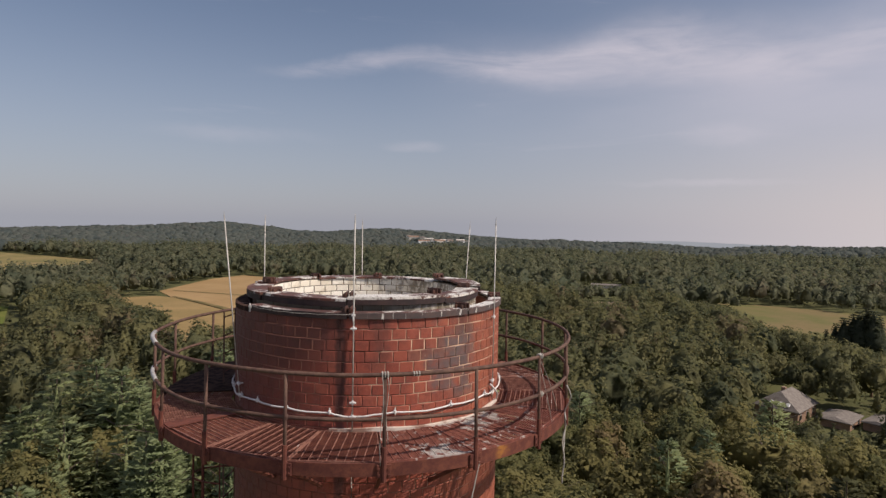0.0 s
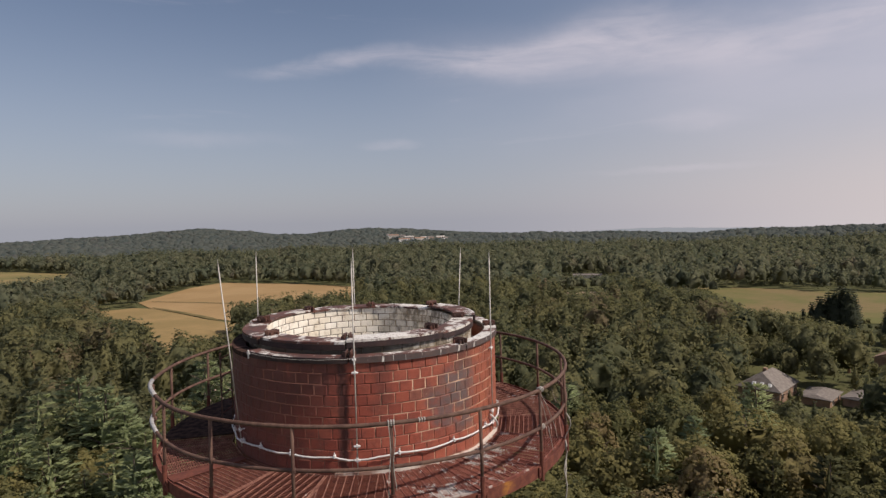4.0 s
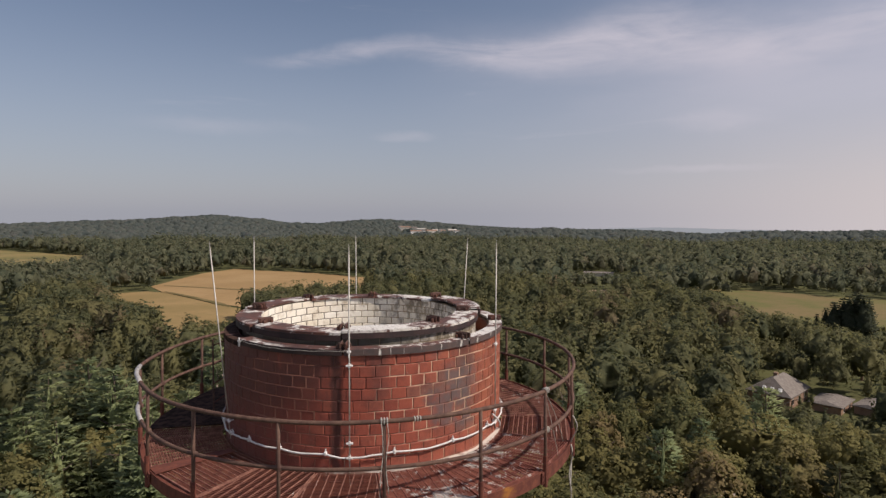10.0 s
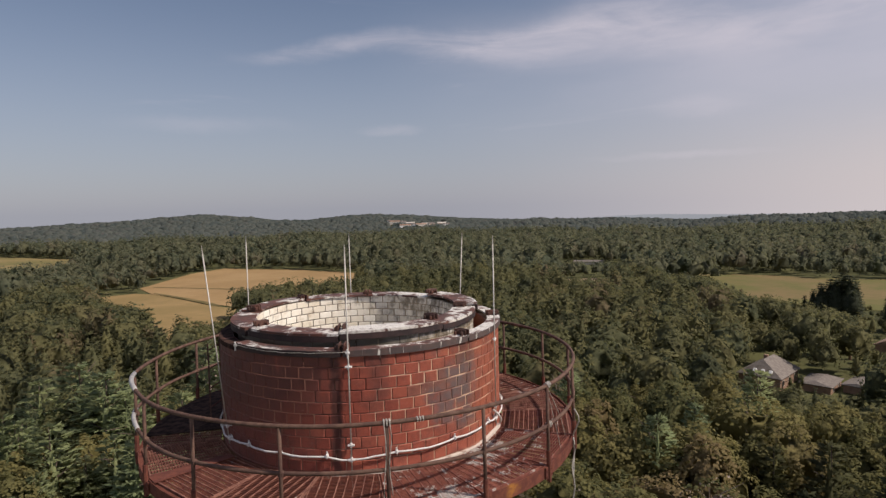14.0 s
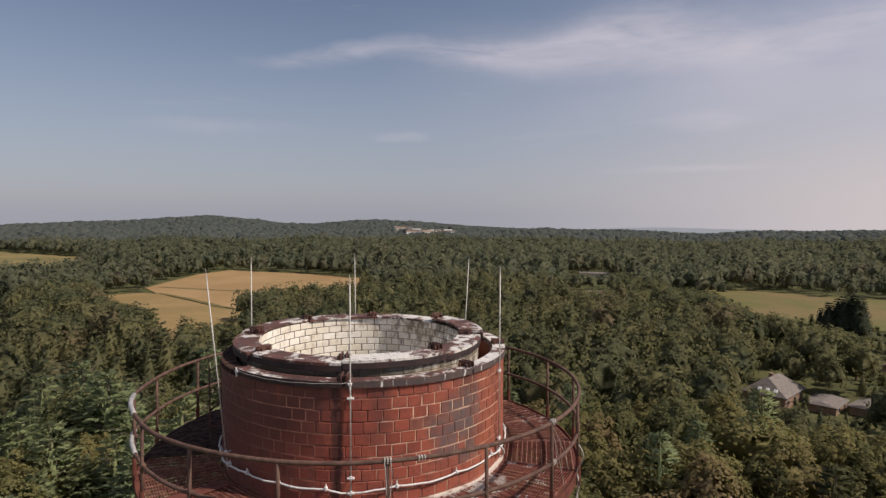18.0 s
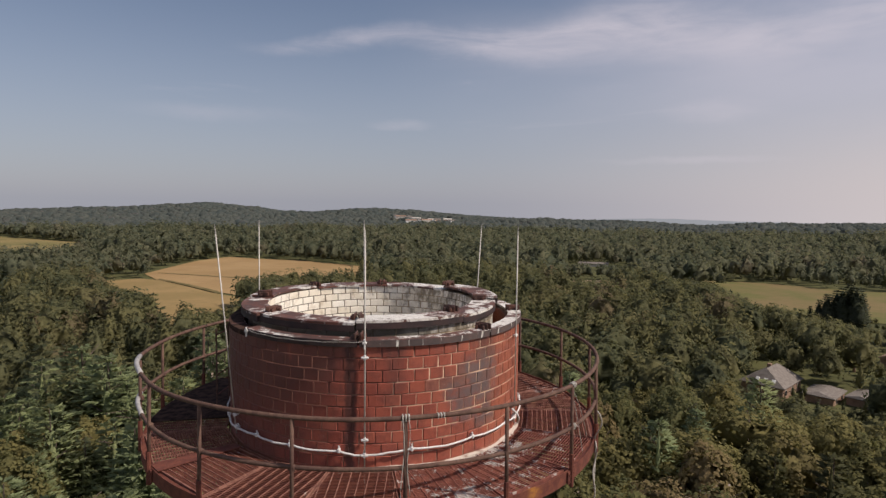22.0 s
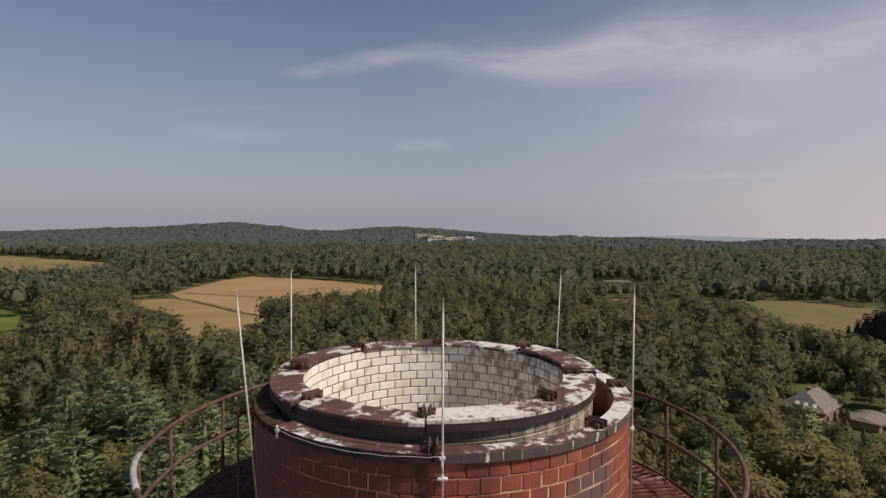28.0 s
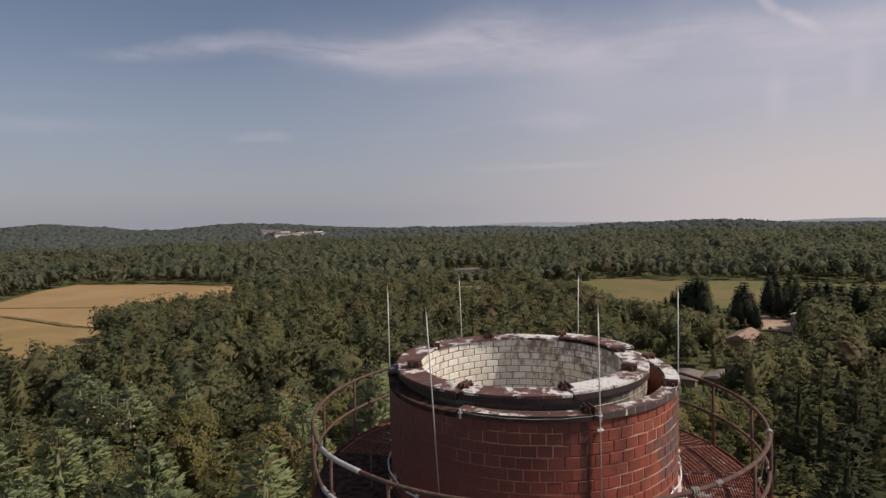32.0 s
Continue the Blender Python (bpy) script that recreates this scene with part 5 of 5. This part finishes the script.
# ---- buildings ----
M_SHINGLE = plain("grey_shingles", (0.15, 0.13, 0.115), (0.22, 0.195, 0.175), 1.5, 0.9)
M_SIDING = plain("pale_siding", (0.46, 0.43, 0.39), (0.58, 0.55, 0.50), 0.8, 0.7)
M_WHITE = plain("white_metal", (0.74, 0.74, 0.73), (0.80, 0.80, 0.80), 0.5, 0.5)
M_PANE = plain("dark_glass", (0.02, 0.025, 0.03), (0.04, 0.045, 0.05), 1.0, 0.15)
M_TIN = plain("brown_tin", (0.24, 0.155, 0.11), (0.32, 0.21, 0.15), 0.7, 0.7)


def house(name, label, x, y, az, size, roof_h, wall_m, roof_m, hip=0.0, windows=3, z_off=0.0, group=""):
    """A gabled or hipped house; size: length, depth, wall height."""
    lx, ly, hz = size
    ob = thing(name, label, "building", group, at=(x, y, float(land(x, y)) + z_off))
    ob.rotation_euler = (0, 0, radians(az))
    bm = bmesh.new()
    add_box(bm, (lx, ly, hz), Matrix.Translation((0, 0, hz / 2)))
    part("wall", bm, wall_m, ob)
    bm = bmesh.new()
    e = 0.45
    c = [bm.verts.new((sx * (lx / 2 + e), sy * (ly / 2 + e), hz + dz)) for dz in (0.004, 0.16) for sx, sy in ((-1, -1), (1, -1), (1, 1), (-1, 1))]
    r0, r1 = bm.verts.new((-(lx / 2 + e) + hip, 0, hz + roof_h)), bm.verts.new((lx / 2 + e - hip, 0, hz + roof_h))
    for q in ((c[3], c[2], c[1], c[0]), (c[0], c[1], c[5], c[4]), (c[1], c[2], c[6], c[5]), (c[2], c[3], c[7], c[6]), (c[3], c[0], c[4], c[7]), (c[4], c[5], r1, r0), (c[6], c[7], r0, r1), (c[5], c[6], r1), (c[7], c[4], r0)):
        bm.faces.new(q)
    bmesh.ops.recalc_face_normals(bm, faces=bm.faces[:])
    roof = part("roof", bm, roof_m, ob)
    for k in range(windows):
        for sy in (-1, 1):
            px = (k + 0.5) / windows * lx - lx / 2
            bm = bmesh.new()
            add_box(bm, (1.1, 0.06, 1.3), Matrix.Translation((px, sy * (ly / 2 + 0.02), hz * 0.55)))
            w = part("window", bm, M_SIDING, ob)
            bm = bmesh.new()
            add_box(bm, (0.9, 0.05, 1.1), Matrix.Translation((px, sy * (ly / 2 + 0.05), hz * 0.55)))
            part("pane", bm, M_PANE, w)
    return ob, roof


ob, roof = house("house", "low grey-shingled house with a hipped roof among trees", 97, 118, 35, (12.5, 9.0, 2.8), 3.4, M_TIN, M_SHINGLE, 3.2)
bm = bmesh.new()
add_box(bm, (0.9, 0.9, 1.5), Matrix.Translation((2.0, 1.2, 5.4)), 0.04)
part("chimney_stack", bm, M_TIN, roof)
house("annex", "low flat-roofed annex beside the grey house", 105, 111, 35, (9, 6, 1.7), 0.8, M_TIN, M_SHINGLE, 1.0, 2)
house("garage", "low grey-roofed garage beside the grey house", 112, 107, 30, (8, 5, 1.7), 0.8, M_TIN, M_SHINGLE, 0.5, 2)
for y0 in (-2.3, -0.6, 1.1):
    bm = bmesh.new()
    add_box(bm, (0.9, 0.8, 0.3), Matrix.Translation((-5.75, y0, 4.0)) @ Matrix.Rotation(radians(-46), 4, "Y"), 0.06)
    part("skylight", bm, M_WHITE, roof, "white domed skylight")
for k, (x0, y0, l) in enumerate(((131, 130, 3.0),)):
    ob = thing("tank", "white covered tank beside the house", "tank", "", at=(x0, y0, float(land(x0, y0))))
    bm = bmesh.new()
    add_rod(bm, (-l / 2, 0, 2.0), (l / 2, 0, 2.0), 0.55, 14)
    bmesh.ops.bevel(bm, geom=bm.edges[:], offset=0.12, segments=1, affect="EDGES")
    part("shell", bm, M_WHITE, ob, "", True)
    for s in (-0.3, 0.3):
        bm = bmesh.new()
        add_box(bm, (0.2, 0.8, 1.7), Matrix.Translation((l * s, 0, 0.8)))
        part("cradle", bm, M_TIN, ob)
house("shed", "small white shed with a pale roof beside the dirt yard", 198, 153, 20, (7.5, 5, 3.0), 0.9, M_SIDING, M_WHITE, 0.0, 2, 0.25)
house("barn", "low brown tin-roofed barn at the yard's edge", 149, 134, 29, (15, 6.5, 2.4), 1.8, M_TIN, M_TIN, 0.0, 2, 0.25)
house("farmhouse", "distant white farmhouse beside the green pasture", 252, 163, 20, (10, 7, 4.2), 2.4, M_SIDING, M_SHINGLE, 0.0, 3, 0.25)
house("cottage", "distant small white cottage among trees", -228, 690, 0, (6, 5, 4.0), 2.2, M_SIDING, M_SHINGLE, 0.0, 2, 3.0)
house("long_shed", "long grey-roofed shed among distant trees", 166, 396, -23, (20, 8, 2.2), 0.9, M_SIDING, M_SHINGLE, 0.0, 0)
# pale estate on the far hillside
for k in range(13):
    az = (86.3 - 0.42 * k) if k < 4 else (84.9 - 0.5 * (k - 4))
    sink = (-1.70, -1.76)[k % 2] if k < 4 else (-1.92, -2.03, -1.86)[k % 3]
    r = float(reach[np.argmin(np.abs(slope - sink))])
    p = polar(r, az)
    size = (13 + 5 * ((k * 5) % 3), 8, 5.5 + 1.5 * (k % 2))
    house("estate_house", "pale flat-fronted building on the far wooded hillside", p.x, p.y, 9 * ((k * 7) % 5) - 18, size, 2.2, M_SIDING if k % 2 else M_WHITE, (M_SHINGLE, M_TIN, M_SIDING)[k % 3], 0.0, 3, 6.5, "estate on the far hill")


# ---- bricks of the shaft ----
def brick_mesh(name, r, arc, height, depth, inward=False, chamfer=0.006):
    """One radial brick: a face bent to the ring with chamfered edges."""
    bm = bmesh.new()
    cols = []
    k = -1 if inward else 1
    for a, front in ((-arc / 2, r - k * chamfer), (-arc / 2 + chamfer * 1.2, r), (0, r + 0.0006), (arc / 2 - chamfer * 1.2, r), (arc / 2, r - k * chamfer)):
        edge = front != r and abs(a) > 0
        col = []
        for z, pull in ((-height / 2, chamfer), (-height / 2 + chamfer, 0), (height / 2 - chamfer, 0), (height / 2, chamfer)):
            rr = (r - k * chamfer) if (edge or pull) else front
            t = a / r
            col.append(bm.verts.new((rr * math.cos(t), rr * math.sin(t), z)))
        cols.append(col)
    for p, q in zip(cols, cols[1:]):
        for i in range(3):
            bm.faces.new((p[i], q[i], q[i + 1], p[i + 1]) if not inward else (p[i + 1], q[i + 1], q[i], p[i]))
    # sides back into the wall
    rim = [c[0] for c in cols] + [cols[-1][1], cols[-1][2]] + [c[3] for c in cols[::-1]] + [cols[0][2], cols[0][1]]
    backs = []
    for v in rim:
        rr = math.hypot(v.co.x, v.co.y)
        s = (rr - k * depth) / rr
        backs.append(bm.verts.new((v.co.x * s, v.co.y * s, v.co.z)))
    n = len(rim)
    for i in range(n):
        f = (rim[i], backs[i], backs[(i + 1) % n], rim[(i + 1) % n])
        bm.faces.new(f if not inward else f[::-1])
    me = bpy.data.meshes.new(name)
    bm.to_mesh(me)
    bm.free()
    return me


def burnt(az, z):
    """Over-fired grey bricks: an upright streak on the sunny side and a slanting run of them beside it."""
    d = TOP - z
    upright = math.exp(-((az + 53) / 6.5) ** 2) * (1 if 0.35 < d < 1.35 else 0.15) * (1.1 - 0.4 * max(0, d - 0.7))
    slant = math.exp(-((d - 0.62 - 0.006 * (-53 - az)) / 0.13) ** 2) * (1 if -78 < az < -50 else 0)
    return max(upright, slant) > 0.42 + 0.5 * brng.random() ** 1.3


brng = random.Random(21)
PER = 70
step = 360 / PER
gap = 0.0075
variants = {}
for burn in (False, True):
    for w in range(3):
        me = brick_mesh("brick", R_WALL, R_WALL * radians(step) - gap + (w - 1) * 0.006, COURSE - gap, 0.02)
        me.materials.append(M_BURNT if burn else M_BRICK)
        variants[burn, w] = me
loose_v, loose_f, nv = [], [], 0
z = WALL_TOP - COURSE / 2 - 0.006
row = 0
while z > DECK - 1.7:
    shift = (step / 2 if row % 2 else 0) + brng.uniform(-0.9, 0.9)
    for k in range(PER):
        az = -180 + k * step + shift
        w = brng.randrange(3)
        out = brng.uniform(-0.003, 0.004)
        turn_z = radians(az)
        if -146 < az < -24 and z > DECK - 0.05:
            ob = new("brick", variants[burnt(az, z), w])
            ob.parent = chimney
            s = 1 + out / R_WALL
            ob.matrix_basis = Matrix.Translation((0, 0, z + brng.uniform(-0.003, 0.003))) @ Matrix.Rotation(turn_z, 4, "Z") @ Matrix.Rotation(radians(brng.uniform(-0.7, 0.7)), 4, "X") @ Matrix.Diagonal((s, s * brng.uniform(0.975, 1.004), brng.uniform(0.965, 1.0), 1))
        elif z > DECK - 0.1 or -190 < az < 40:
            me = variants[False, w]
            co = np.empty(len(me.vertices) * 3, np.float32)
            me.vertices.foreach_get("co", co)
            co = co.reshape(-1, 3)
            c, s = math.cos(turn_z), math.sin(turn_z)
            co = np.stack([co[:, 0] * c - co[:, 1] * s, co[:, 0] * s + co[:, 1] * c, co[:, 2] + z], 1)
            loose_v.append(co)
            loose_f.append(np.array([p.vertices[:] for p in me.polygons], np.int32) + nv)
            nv += len(co)
    z -= COURSE
    row += 1
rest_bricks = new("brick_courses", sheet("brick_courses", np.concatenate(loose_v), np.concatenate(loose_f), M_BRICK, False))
rest_bricks.parent = chimney
tagged(rest_bricks, "further courses of red bricks", kind="stuff")

bm = bmesh.new()
add_arc(bm, R_WALL - 0.01, R_WALL + 0.045, DECK - 0.02, DECK + 0.028, -104, -24, 60, wobble=0.03)
part("mortar_fillet", bm, M_CRUST, chimney, "pale crumbling mortar crust at the deck")

# ---- bricks of the liner ----
LPER = 42
lstep = 360 / LPER
lme = []
for w in range(3):
    me = brick_mesh("brick", R_IN + 0.012, (R_IN + 0.012) * radians(lstep) - 0.014 + (w - 1) * 0.005, 0.116 - 0.0115, 0.02, True, 0.005)
    me.materials.append(M_CREAM)
    lme.append(me)
ome = brick_mesh("brick", 1.79, 1.79 * radians(360 / 40) - 0.010, 0.135 - 0.010, 0.02)
ome.materials.append(M_CREAM_SOOT_SHADE)
loose_v, loose_f, nv = [], [], 0
for row in range(17):
    z = TOP - 0.095 - 0.116 * row
    shift = (lstep / 2 if row % 2 else 0) + brng.uniform(-0.6, 0.6)
    for k in range(LPER):
        az = k * lstep + shift
        w = brng.randrange(3)
        a = radians(az)
        if row < 9 and (az % 360 < 212 or az % 360 > 350):
            ob = new("brick", lme[w])
            ob.parent = liner
            ob.matrix_basis = Matrix.Translation((0, 0, z)) @ Matrix.Rotation(a, 4, "Z")
        else:
            me = lme[w]
            co = np.empty(len(me.vertices) * 3, np.float32)
            me.vertices.foreach_get("co", co)
            co = co.reshape(-1, 3)
            co = np.stack([co[:, 0] * math.cos(a) - co[:, 1] * math.sin(a), co[:, 0] * math.sin(a) + co[:, 1] * math.cos(a), co[:, 2] + z], 1)
            loose_v.append(co)
            loose_f.append(np.array([p.vertices[:] for p in me.polygons], np.int32) + nv)
            nv += len(co)
rest_liner = new("brick_courses", sheet("brick_courses", np.concatenate(loose_v), np.concatenate(loose_f), M_CREAM, False))
rest_liner.parent = liner
tagged(rest_liner, "further courses of cream bricks", kind="stuff")
for row in range(2):
    for k in range(26):
        ob = new("brick", ome)
        ob.parent = liner
        ob.matrix_basis = Matrix.Translation((0, 0, TOP - 0.135 - 0.135 * row)) @ Matrix.Rotation(radians(-150 + k * 9 + row * 4.5), 4, "Z")
